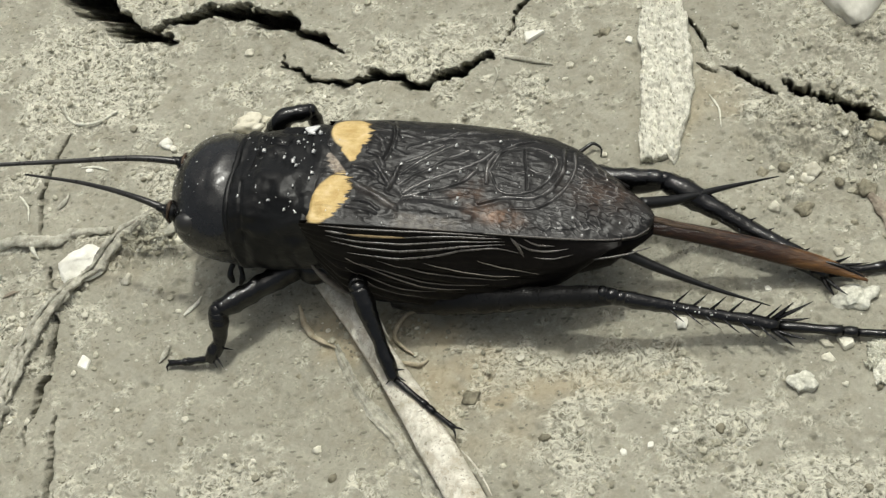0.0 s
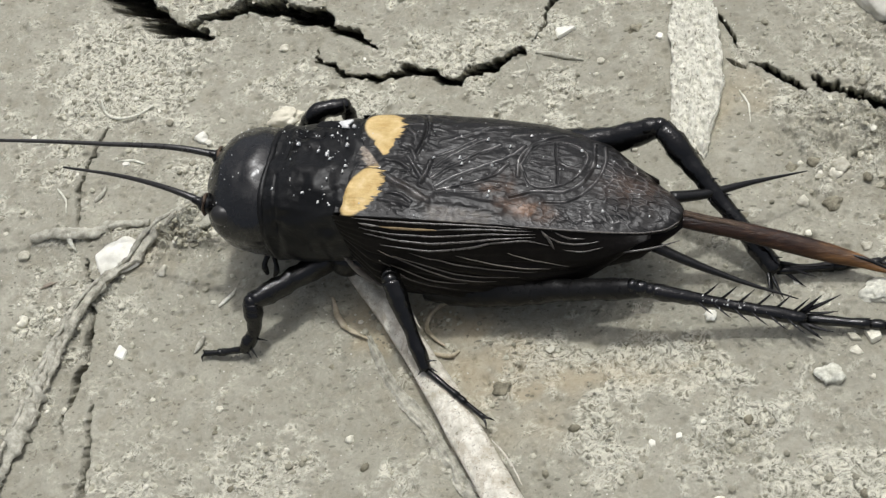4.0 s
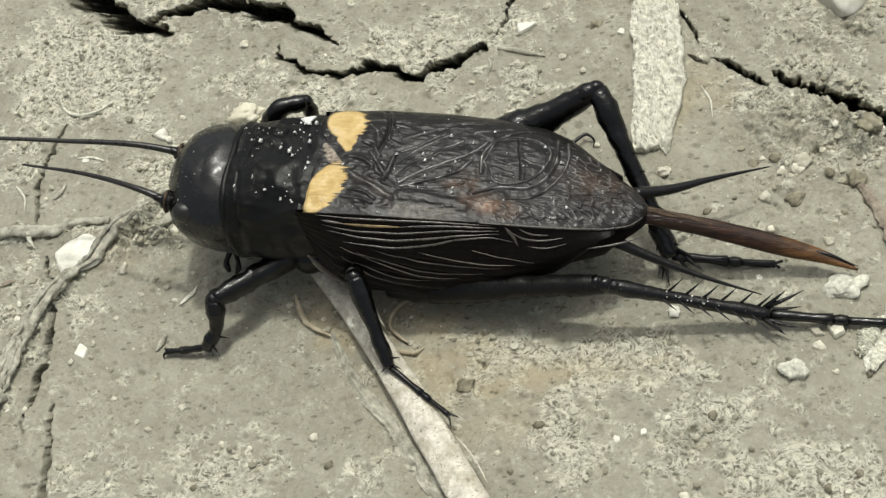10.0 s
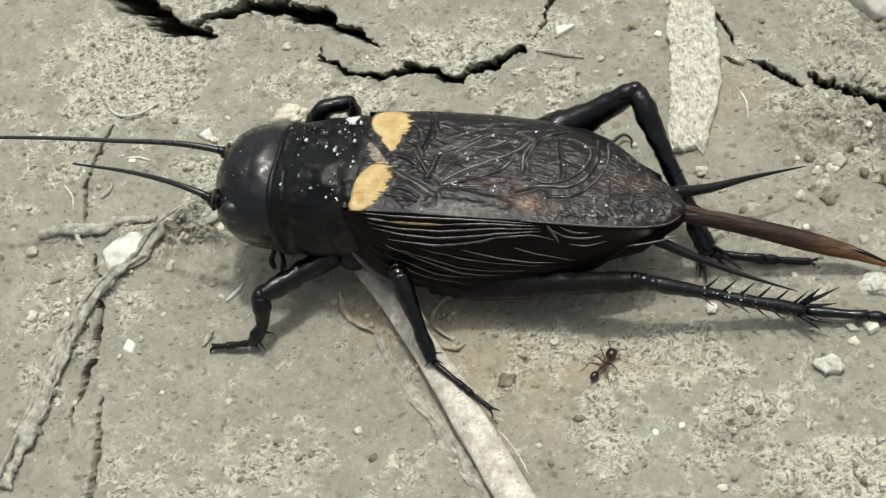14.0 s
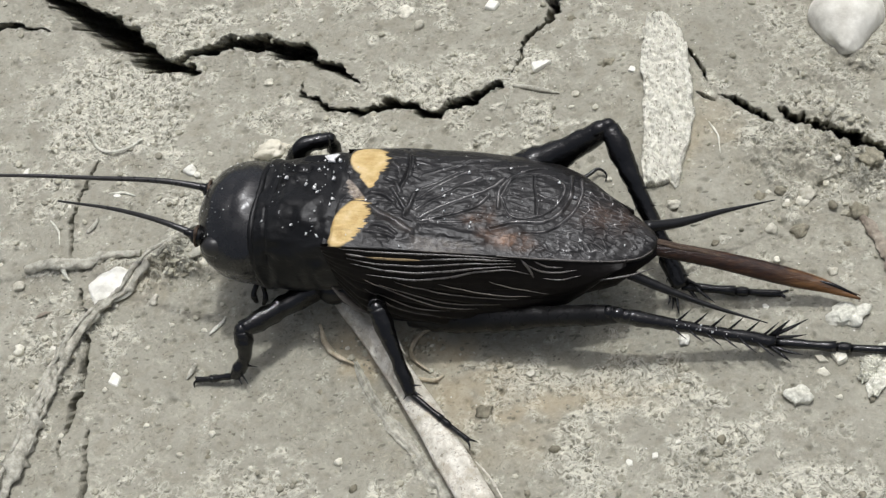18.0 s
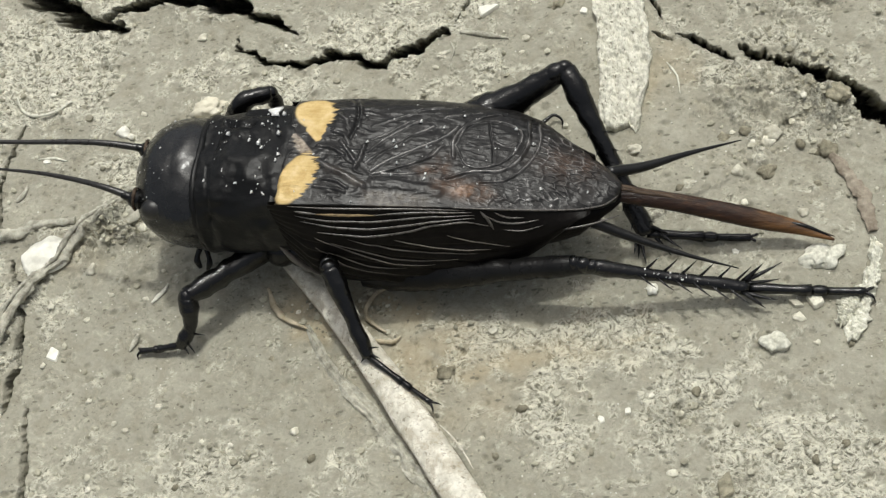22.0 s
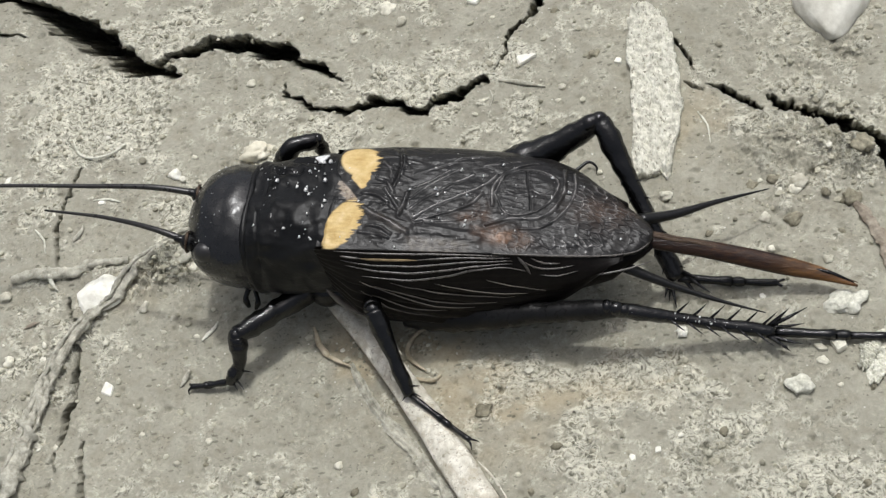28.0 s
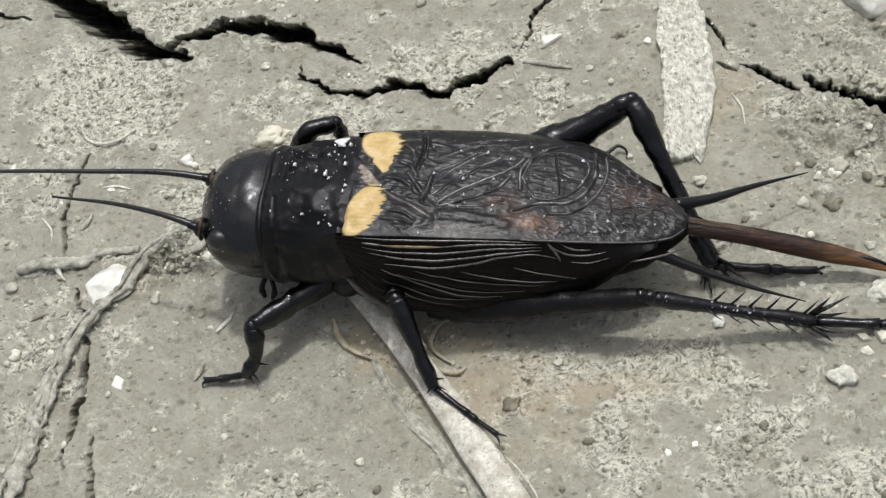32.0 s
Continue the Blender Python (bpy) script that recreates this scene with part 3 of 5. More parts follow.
def carve(x, y, z):
    wx = x + 0.3 * fbm(x, y, 0.8, 4, 51, 0.6) + 0.1 * fbm(x, y, 2.7, 2, 53)
    wy = y + 0.3 * fbm(x, y, 0.8, 4, 57, 0.6) + 0.1 * fbm(x, y, 2.7, 2, 59)
    for line, widths, depth in CRACKS:
        p = np.array(line, float)
        lo, hi = p.min(0) - 2.5, p.max(0) + 2.5
        sel = (x > lo[0]) & (x < hi[0]) & (y > lo[1]) & (y < hi[1])
        stray = min(1.0, max(0.35, max(widths) / 0.45))
        px, py = x[sel] + stray * (wx[sel] - x[sel]), y[sel] + stray * (wy[sel] - y[sel])
        best = np.full(px.shape, 9.0)
        wide = np.full(px.shape, 0.1)
        for k in range(len(p) - 1):
            a, d = p[k], p[k + 1] - p[k]
            t = np.clip(((px - a[0]) * d[0] + (py - a[1]) * d[1]) / (d @ d), 0, 1)
            dist = np.hypot(px - a[0] - t * d[0], py - a[1] - t * d[1])
            w = widths[k] * (1 - t) + widths[k + 1] * t
            take = dist - w < best - wide
            best, wide = np.where(take, dist, best), np.where(take, w, wide)
        cut = smoothstep(0.0, 0.42, 1.04 - best / wide)
        crumble = 1 + 0.28 * fbm(x[sel], y[sel], 2.6, 3, 71)
        lip = 0.1 * np.exp(-((best - wide * 1.3) / 0.45) ** 2) * np.minimum(wide / 0.3, 1)
        z[sel] += lip * (best > wide * 1.05) - cut * crumble * np.minimum(depth * 2.5, 0.4 + wide * 12)
    return z


def build_ground():
    step = 0.082
    fine_x, fine_y = np.arange(-38, 28, step), np.arange(-20, 36, step)
    far = np.array([0.5, 1.2, 2.5, 5, 10, 20, 45, 100, 250, 700, 2000, 8000, 40000, 200000])
    xs = np.r_[(-38 - far)[::-1], fine_x, 28 + far]
    ys = np.r_[(-20 - far)[::-1], fine_y, 36 + far]
    x, y = np.meshgrid(xs, ys)
    z, crust = relief(x, y)
    z = carve(x, y, z)
    wall = smoothstep(-0.15, -0.8, z)
    x0, y0 = x, y
    x = x0 + wall * 0.2 * fbm(x0 * 1.6 + z * 1.3, y0 * 1.6 - z * 1.7, 1.0, 3, 61)
    y = y0 + 0.78 * np.clip(-0.08 - z, 0, 9) + wall * 0.2 * fbm(x0 * 1.6 - z * 1.5, y0 * 1.6 + z * 1.2, 1.0, 3, 67)
    rng = np.random.RandomState(11)
    ox, oy = len(far), len(far)
    for _ in range(9000):
        cx, cy = rng.uniform(-37, 27), rng.uniform(-19, 35)
        r = 0.1 + 0.2 * rng.rand() ** 6
        i, j = int((cx + 38) / step) + ox, int((cy + 20) / step) + oy
        k = int(r / step) + 2
        sl = (slice(max(j - k, 0), j + k + 1), slice(max(i - k, 0), i + k + 1))
        d = np.hypot((x[sl] - cx) * rng.uniform(0.7, 1.3), y[sl] - cy) / r
        z[sl] += (0.5 * r if rng.rand() < 0.35 else -0.75 * r) * (1 - smoothstep(0.3, 1.0, d))
    nx, ny = len(xs), len(ys)
    me = bpy.data.meshes.new("ground")
    co = np.stack([x, y, z], -1).reshape(-1, 3) * MM
    idx = np.arange(nx * ny).reshape(ny, nx)
    quads = np.stack([idx[:-1, :-1], idx[:-1, 1:], idx[1:, 1:], idx[1:, :-1]], -1).reshape(-1)
    nf = len(quads) // 4
    me.vertices.add(nx * ny)
    me.vertices.foreach_set("co", co.ravel())
    me.loops.add(len(quads))
    me.loops.foreach_set("vertex_index", quads)
    me.polygons.add(nf)
    me.polygons.foreach_set("loop_start", np.arange(nf) * 4)
    me.update(calc_edges=True)
    me.polygons.foreach_set("use_smooth", np.ones(nf, bool))
    for key, values in (("crust", crust), ("dark", blobs(x0, y0, DARKS, 41)), ("tan", blobs(x0, y0, TANS, 47))):
        me.attributes.new(key, "FLOAT", "POINT").data.foreach_set("value", values.ravel().astype(np.float32))
    me.materials.append(MUD)
    tagged(new("ground", me), "cracked dried grey-beige mud with pale crusted patches", "ground", kind="structure")
    return x0, y0, z


GX, GY, GZ = build_ground()


def on_ground(x, y):
    """Height of the built ground at a plan point, in millimetres."""
    i, j = np.searchsorted(GX[0], x), np.searchsorted(GY[:, 0], y)
    return float(GZ[j, i])


# ---------------------------------------------------------------- cricket
cricket = tagged(new("cricket"), "black field cricket with two ochre spots, resting on cracked mud", "cricket")
cricket.matrix_basis = at_mm(0, 1.42, 0, 0, 0, -9.2)
BX = [-9.2, -5.4, -2.0, 1.1, 3.0, 4.4, 5.7, 7.0, 8.0, 8.55, 8.85]
W_FAR = [4.1, 4.45, 4.7, 4.85, 4.62, 4.0, 3.08, 2.17, 1.47, 1.0, 0.5]
W_NEAR = [-3.2, -3.1, -2.85, -2.5, -2.25, -2.05, -1.8, -1.5, -1.1, -0.65, -0.1]
W_TOP = [8.75, 8.45, 7.9, 7.2, 6.7, 6.33, 5.95, 5.58, 5.33, 5.21, 5.1]


def wing_point(x, v):
    """A point of the closed wings' back: x along the body, v from -1 (near fold) to 1 (far fold)."""
    near, far, top = np.interp(x, BX, W_NEAR), np.interp(x, BX, W_FAR), np.interp(x, BX, W_TOP)
    y = (near + far) / 2 + v * (far - near) / 2
    z = top - 0.28 * np.abs(v) ** 2.6 - np.interp(x, [2.0, 5.0], [0.75, 0.2]) * np.clip(v, 0, 1) ** 5
    return y, z


def ridge(x, y, line, width):
    """A soft ridge of height 1 along a smooth line in plan."""
    p = curve_points(line, 3 * len(line))
    best = np.full(x.shape, 9.0)
    for a, b in zip(p[:-1], p[1:]):
        d = b - a
        t = np.clip(((x - a[0]) * d[0] + (y - a[1]) * d[1]) / (d @ d), 0, 1)
        best = np.minimum(best, np.hypot(x - a[0] - t * d[0], y - a[1] - t * d[1]))
    return np.exp(-((best / width) ** 2))


def cell_edges(x, y, sx, sy, seed):
    """Raised net: nearness to the borders of scattered cells."""
    rng = np.random.RandomState(seed)
    u, v = x / sx, y / sy
    d1, d2 = np.full(x.shape, 9.0), np.full(x.shape, 9.0)
    jit = rng.uniform(0.12, 0.88, (64, 64, 2))
    for di in (-1, 0, 1):
        for dj in (-1, 0, 1):
            i, j = np.floor(u).astype(int) + di, np.floor(v).astype(int) + dj
            k = jit[i & 63, j & 63]
            d = np.hypot(u - i - k[..., 0], v - j - k[..., 1])
            d2 = np.where(d < d1, d1, np.minimum(d2, d))
            d1 = np.minimum(d1, d)
    return np.exp(-(((d2 - d1) / 0.2) ** 2))


def build_wing():
    nx, nv = 480, 240
    xs, vs = np.linspace(-9.0, 8.85, nx), np.linspace(-1, 1, nv)
    x, v = np.meshgrid(xs, vs, indexing="ij")
    y, z = wing_point(x, v)
    # lift is relief; vein marks the crests that get a painted highlight
    lift, vein = np.zeros_like(x), np.zeros_like(x)
    # cross vein and thickened root veins
    for line, w, h in [([(-5.35, 4.0), (-4.95, 2.9), (-4.95, 1.8), (-5.15, 1.0)], 0.1, -0.12), ([(-5.15, 3.9), (-4.78, 2.9), (-4.8, 1.8)], 0.1, 0.1), ([(-6.6, -0.6), (-5.9, -1.0), (-5.1, -1.35), (-4.1, -1.9)], 0.17, 0.17), ([(-5.55, 0.75), (-5.0, 0.0), (-4.5, -0.7)], 0.09, 0.14),
                       ([(-4.6, -0.9), (-4.4, -0.1), (-4.3, 0.6)], 0.09, 0.13), ([(-6.7, 0.4), (-6.0, 0.3), (-5.3, -0.1)], 0.1, 0.14), ([(-6.2, -1.7), (-5.5, -1.75), (-4.9, -2.1)], 0.08, 0.12), ([(-6.6, -2.1), (-5.8, -2.2), (-5.0, -2.35)], 0.08, 0.12), ([(-6.0, 1.4), (-5.5, 1.2), (-5.1, 0.6)], 0.09, 0.12), ([(-5.9, 2.6), (-5.4, 2.1)], 0.1, 0.08)]:
        root = ridge(x, y, line, w)
        lift += h * root
        if h > 0:
            vein = np.maximum(vein, 0.45 * root)
    # smooth raised lobe over the fold
    lobe = ridge(x, y, [(-3.5, -1.6), (-2.2, -1.68), (-0.9, -1.78), (-0.3, -1.84)], 0.36)
    lift += 0.08 * smoothstep(0.05, 0.95, lobe)
    # harp: slanting veins
    for line, h in [([(-3.8, -0.96), (-2.8, -0.1), (-1.5, 0.76), (-0.25, 1.68), (0.35, 2.5)], 0.13), ([(-3.7, -1.15), (-1.95, -0.4), (-0.85, 0.3), (-0.3, 1.1)], 0.13), ([(-4.1, -0.48), (-3.3, 0.37), (-2.2, 1.3), (-0.9, 2.3)], 0.11), ([(-4.1, 0.2), (-3.5, 0.95), (-2.6, 1.75), (-1.6, 2.6)], 0.09),
                    ([(-4.0, 1.0), (-3.1, 1.6), (-2.2, 2.4)], 0.09), ([(-4.1, 1.9), (-3.0, 2.5), (-1.9, 3.1)], 0.06), ([(-2.9, 2.5), (-1.5, 3.5), (-0.6, 3.8)], 0.06), ([(-3.2, -1.05), (-1.6, -0.9), (-0.5, -0.4)], 0.08), ([(-1.7, 3.4), (0.2, 3.9)], 0.04), ([(-0.4, 3.0), (1.4, 3.75)], 0.05)]:
        harp = ridge(x, y, line, 0.06)
        lift += 0.9 * h * harp - 0.35 * h * ridge(x, y, line, 0.2)
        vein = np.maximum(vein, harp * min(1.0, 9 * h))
    # chords round the mirror, and the mirror with its cross vein
    for line, w, h in [([(0.3, 0.4), (0.25, 1.7), (0.65, 2.5), (1.5, 3.3), (2.4, 3.75)], 0.12, 0.16), ([(0.1, -0.9), (1.4, -0.3), (2.8, -0.05), (3.5, 0.6), (4.0, 2.0), (3.85, 3.6)], 0.13, 0.16), ([(0.35, 1.2), (0.85, 2.6), (2.3, 3.2), (3.6, 2.7), (3.4, 1.3), (2.5, 0.3), (1.1, 0.0), (0.35, 1.2)], 0.08, 0.1),
                       ([(1.9, 3.0), (2.0, 2.3), (2.25, 1.3), (2.35, 0.4)], 0.08, -0.09), ([(0.9, 1.5), (1.5, 1.3), (2.2, 1.5)], 0.07, 0.05), ([(2.3, 1.8), (2.9, 1.6), (3.4, 1.9)], 0.07, 0.05), ([(0.9, 0.9), (1.9, 0.7)], 0.07, 0.04), ([(4.4, 3.5), (4.6, 2.2), (4.1, 0.6), (3.0, -0.6), (1.8, -0.9)], 0.1, 0.1)]:
        chord = ridge(x, y, line, 0.58 * w)
        lift += 0.9 * h * chord - 0.3 * h * ridge(x, y, line, 2.2 * w)
        if h > 0:
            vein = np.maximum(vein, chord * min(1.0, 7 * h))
    # net of cells towards the tip
    fan = 0.22 * (x - 4.0)
    net = cell_edges(x + 0.14 * fbm(x, y, 0.9, 2, 3), (y + fan) + 0.12 * fbm(x, y, 0.9, 2, 4), 0.62, 0.31, 5) * np.clip(0.65 + 0.7 * fbm(x * 1.2, y * 2.0, 1.0, 3, 46), 0.12, 1.0)
    rear = smoothstep(3.9, 4.9, x + 0.7 * np.maximum(0, -y) ** 1.2 - 0.1 * y)
    low = smoothstep(-1.0, -1.6, y) * smoothstep(0.2, 1.4, x)
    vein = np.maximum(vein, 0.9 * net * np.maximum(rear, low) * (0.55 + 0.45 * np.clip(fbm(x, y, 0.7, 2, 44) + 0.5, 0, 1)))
    lift += 0.075 * net * np.maximum(rear, low) + 0.03 * fbm(x, y, 0.9, 3, 8) + 0.02 * fbm(x, y, 2.6, 2, 18)
    lift += 0.03 * (1 - np.abs(fbm(x * 0.32 - 0.1 * y, y * 1.5, 1.0, 3, 22))) ** 3 * (1 - rear)
    lift += 0.09 * (1 - np.abs(fbm(x * 0.6 + 0.5 * y, y * 1.3, 1.0, 3, 28))) ** 3 * smoothstep(-6.6, -5.8, x) * smoothstep(-3.4, -4.4, x)
    z = z + lift * (1 - np.abs(v) ** 10) - 0.4 * smoothstep(-8.35, -8.8, x)
    # break up the painted highlights along the veins
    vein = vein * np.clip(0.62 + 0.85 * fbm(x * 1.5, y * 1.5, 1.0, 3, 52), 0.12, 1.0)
    # two ochre spots, a dark stripe and a pale patch between them
    fray = 0.32 * fbm(x * 0.5, y * 7.5, 1.2, 4, 12, 0.7)
    u = (x + 7.3) + 0.12 * (y - 2.9)
    oa = (u / 1.1) ** 2 + ((y - 2.8) / 1.25) ** 2 + fray * np.clip(x + 7.2, 0, 2)
    tail = ((x + 7.0 - 0.1 * (y - 1.7)) / 0.55) ** 2 + ((y - 1.55) / 0.95) ** 2 + 0.6 * fray
    u = (x + 7.62) - 0.3 * (y + 1.5)
    ob = (u / 0.92) ** 2 + ((y + 1.65) / 1.6) ** 2 + fray * np.clip(x + 7.9, 0, 2)
    stripe = ridge(x, y, [(-8.7, 2.1), (-8.3, 1.72), (-7.5, 1.0), (-6.8, 0.15)], 0.26)
    ochre = (1 - smoothstep(0.8, 1.1, np.minimum(np.minimum(oa, tail), ob))) * (1 - smoothstep(0.25, 0.5, stripe))
    pale = (1 - smoothstep(0.5, 1.3, ((x + 7.5 + 0.45 * (y - 0.5)) / 0.55) ** 2 + ((y - 0.55) / 0.85) ** 2 + fray)) * (1 - smoothstep(0.3, 0.6, stripe))
    pale = np.maximum(pale, 0.14 * ridge(x, y, [(-6.0, -1.0), (-5.1, -1.35), (-4.2, -1.85)], 0.22))
    pale = np.maximum(pale, 0.2 * smoothstep(-1.95, -2.25, y) * smoothstep(-4.4, -3.6, x) * smoothstep(-0.2, -1.4, x))
    brown = 1.2 * np.exp(-(((x - 1.2) / 1.0) ** 2 + ((y + 1.5) / 0.45) ** 2)) + 0.9 * np.exp(-(((x + 1.1) / 0.35) ** 2 + ((y + 0.6) / 0.25) ** 2)) + 0.3 * np.exp(-(((x - 6.2) / 1.5) ** 2 + ((y - 1.0) / 1.0) ** 2)) + 0.5 * np.exp(-(((x + 0.2) / 0.5) ** 2 + ((y + 0.6) / 0.9) ** 2))
    verts = np.stack([x, y, z], -1).reshape(-1, 3)
    below = verts - np.array([0, 0, 0.22])
    idx = np.arange(nx * nv).reshape(nx, nv)
    faces = np.stack([idx[:-1, :-1], idx[1:, :-1], idx[1:, 1:], idx[:-1, 1:]], -1).reshape(-1, 4).tolist()
    o = nx * nv
    faces += [(f[3] + o, f[2] + o, f[1] + o, f[0] + o) for f in faces]
    rim = list(idx[:, 0]) + list(idx[-1, 1:]) + list(idx[::-1, -1][1:]) + list(idx[0, ::-1][1:])
    for a, b in zip(rim[:-1], rim[1:]):
        faces.append((b, a, a + o, b + o))
    both = np.concatenate([verts, below])
    return (both.tolist(), faces), {"ochre": np.tile(ochre.ravel(), 2), "brown": np.tile(np.clip(brown, 0, 1).ravel(), 2), "pale": np.tile(pale.ravel(), 2), "vein": np.tile(vein.ravel(), 2)}


def loft(sections, cap=True):
    n, seg = len(sections), len(sections[0])
    verts = [p for s in sections for p in s]
    faces = [(k * seg + j, k * seg + (j + 1) % seg, (k + 1) * seg + (j + 1) % seg, (k + 1) * seg + j) for k in range(n - 1) for j in range(seg)]
    if cap:
        faces += [tuple(range(seg))[::-1], tuple((n - 1) * seg + j for j in range(seg))]
    return verts, faces


def oval(x, yc, hw, zb, zt, p=0.75, seg=36, lean=0.0):
    out = []
    for j in range(seg):
        a = 2 * math.pi * j / seg
        c, s = math.cos(a), math.sin(a)
        y = yc + hw * math.copysign(abs(c) ** p, c)
        z = (zb + zt) / 2 + (zt - zb) / 2 * math.copysign(abs(s) ** p, s)
        out.append((x + lean * (z - zt), y, z))
    return out


HEAD, HEAD_R = (-14.95, 0.35, 5.25), (2.8, 3.62, 3.2)


def head_shape(p):
    """Full at the neck, sloping away under the face."""
    k = max(0.0, min(1.0, (5.6 - p[2]) / 4.0))
    u = max(0.0, (p[0] - HEAD[0]) / HEAD_R[0])
    wide = (1 + 0.2 * u) * (1.1 if p[1] > 0.3 else 1.0)
    z = 5.6 - (5.6 - p[2]) * (1 + 0.42 * k)
    q = np.array([p[0] + 1.5 * k * k + 0.02, 0.3 + (p[1] - 0.3) * (1 - 0.22 * k) * wide, 5.25 + (z - 5.25) * (1 + 0.1 * u)])
    lump = 0.16 * noise.noise(Vector(q) * 0.42 + Vector((7, 2, 4))) + 0.05 * noise.noise(Vector(q) * 1.3)
    way = q - np.array((-13.8, 0.3, 5.2))
    return q + way / (np.linalg.norm(way) + 1e-6) * lump


def spine(length, base):
    return tube([(0, 0, 0), (length * 0.6, 0, 0.02 * length), (length, 0, 0.1 * length)], [base, base * 0.7, 0.012], 5, 6)


def limb_shape(length, radii, flat=1.0, n=22, seg=12, bow=0.0):
    return tube([(0, 0, 0), (length / 2, 0, bow), (length, 0, 0)], radii, n, seg, flat, wobble=0.11, seed=int(length * 3))


def dist(a, b):
    return (Vector(b) - Vector(a)).length


def tarsus_shape(length, r):
    a = tube([(0, 0, 0.06), (length * 0.5, 0, 0.0)], [r * 0.8, r, r * 0.8, r * 1.15], 8, 8)
    b = tube([(length * 0.5, 0, 0), (length * 0.62, 0, 0)], [r * 0.8, r * 1.1, r * 0.9], 6, 8)
    c = tube([(length * 0.62, 0, 0), (length * 0.92, 0, 0.05)], [r * 0.7, r * 0.75, r * 0.85], 7, 8)
    claw = [tube([(length * 0.9, 0, 0.05), (length * 0.98, s * r, 0.02), (length, s * r * 1.6, -0.22)], [r * 0.4, r * 0.3, 0.02], 7, 6) for s in (-1, 1)]
    return join(a, b, c, *claw)


def build_cricket():
    head = part("head", ball(HEAD, HEAD_R, 110, 80, head_shape), HEADMAT, cricket, "smooth rounded black head")
    part("eye", ball((-15.95, -2.2, 6.62), (0.72, 0.56, 0.66), 24, 18), EYE, head, "dull grey-black compound eye")
    part("eye", ball((-15.8, 2.5, 6.35), (0.42, 0.5, 0.62), 16, 12), EYE, head)
    for s, y in ((-1, -1.4), (1, 1.85)):
        socket = part("antenna_socket", ball((-17.2, y, 6.5), (0.5, 0.5, 0.5), 16, 12), BLACK, head)
        part("socket_rim", tube([(-17.22 + 0.1 * math.sin(a), y + 0.56 * math.cos(a), 6.52 + 0.56 * math.sin(a)) for a in np.linspace(0.5, 5.6, 12)], [0.07, 0.1, 0.08, 0.11, 0.06], 36, 7, wobble=0.4, seed=5), OVI_TOP, socket, "thin brownish rim of the socket")
        part("scape", tube([(-17.1, y, 6.5), (-17.5, y, 6.72), (-17.9, y + 0.05, 6.85)], [0.2, 0.27, 0.25, 0.19], 12, 10), BLACK, socket)
    part("labrum", ball((-15.2, -0.1, 1.9), (0.8, 1.0, 0.6), 16, 10), BLACK, head)
    part("palp", tube([(-14.9, -1.5, 1.9), (-15.1, -2.0, 1.5), (-15.0, -2.2, 1.0)], [0.17, 0.15, 0.2, 0.12], 10, 8), BLACK, head)
    part("palp", tube([(-14.5, -1.6, 1.9), (-14.4, -2.1, 1.3), (-14.6, -2.3, 0.9)], [0.15, 0.13, 0.18, 0.1], 10, 8), BLACK, head)
    part("antenna", tube([(-17.1, -1.45, 6.55), (-18.2, -1.2, 6.95), (-22.0, -0.15, 7.05), (-26.3, 0.5, 7.0)], [0.24, 0.17, 0.14, 0.1, 0.06], 40, 8), ANTENNA, cricket, "short broken black antenna")

    xs = [-13.75, -13.55, -13.3, -12.8, -11.8, -10.8, -9.8, -9.1, -8.75, -8.6]
    hw = [3.2, 3.5, 3.62, 3.6, 3.7, 3.78, 3.78, 3.72, 3.66, 3.5]
    zt = [7.7, 8.05, 8.25, 8.3, 8.55, 8.7, 8.78, 8.8, 8.78, 8.6]
    zb = [2.6, 2.3, 2.2, 2.2, 2.25, 2.35, 2.45, 2.6, 2.7, 3.0]
    fx = np.linspace(0, 1, 90) ** 1.0
    px = np.interp(fx, np.linspace(0, 1, len(xs)), xs)
    CREASE = [([(-12.3, 2.5), (-11.4, 2.05), (-10.6, 2.2)], 0.13, 0.2), ([(-11.2, 3.2), (-10.3, 3.05), (-9.6, 2.7)], 0.12, 0.16), ([(-12.2, 1.2), (-11.2, 1.15)], 0.1, 0.18), ([(-12.7, 2.9), (-12.5, 1.6), (-12.55, 0.2)], 0.14, 0.1),
              ([(-10.6, 1.2), (-10.1, 0.2)], 0.16, 0.07), ([(-12.75, -0.6), (-12.6, -2.0), (-12.7, -3.0)], 0.12, 0.12), ([(-9.5, 2.6), (-9.2, 1.4)], 0.12, 0.1), ([(-11.0, -1.0), (-10.4, -1.9)], 0.3, 0.06)]
    rings = []
    for x in px:
        ring_ = np.array(oval(x, 0.55, np.interp(x, xs, hw) + 0.1, np.interp(x, xs, zb), np.interp(x, xs, zt), 0.74, 150, 0.02))
        k = np.clip((x + 11.0) / 2.3, 0, 1) ** 2
        up = smoothstep(3.5, 7.0, ring_[:, 2])
        ring_[:, 0] += k * up * (0.62 * np.exp(-((ring_[:, 1] - 0.6) / 1.7) ** 2) + 0.1 * np.sin(ring_[:, 1] * 2.1) + 0.12)
        dent = 0.2 * fbm(ring_[:, 0] * 0.55 + 3, ring_[:, 1] * 0.55 + ring_[:, 2] * 0.4, 1.0, 3, 15) + 0.03 * fbm(ring_[:, 0] * 1.6, ring_[:, 1] * 1.6 + ring_[:, 2], 1.0, 2, 17)
        for line, w, d in CREASE:
            dent = dent - 1.7 * up * d * (ridge(ring_[:, 0], ring_[:, 1], line, w) - 0.55 * ridge(ring_[:, 0], ring_[:, 1] - 0.2, line, 1.2 * w))
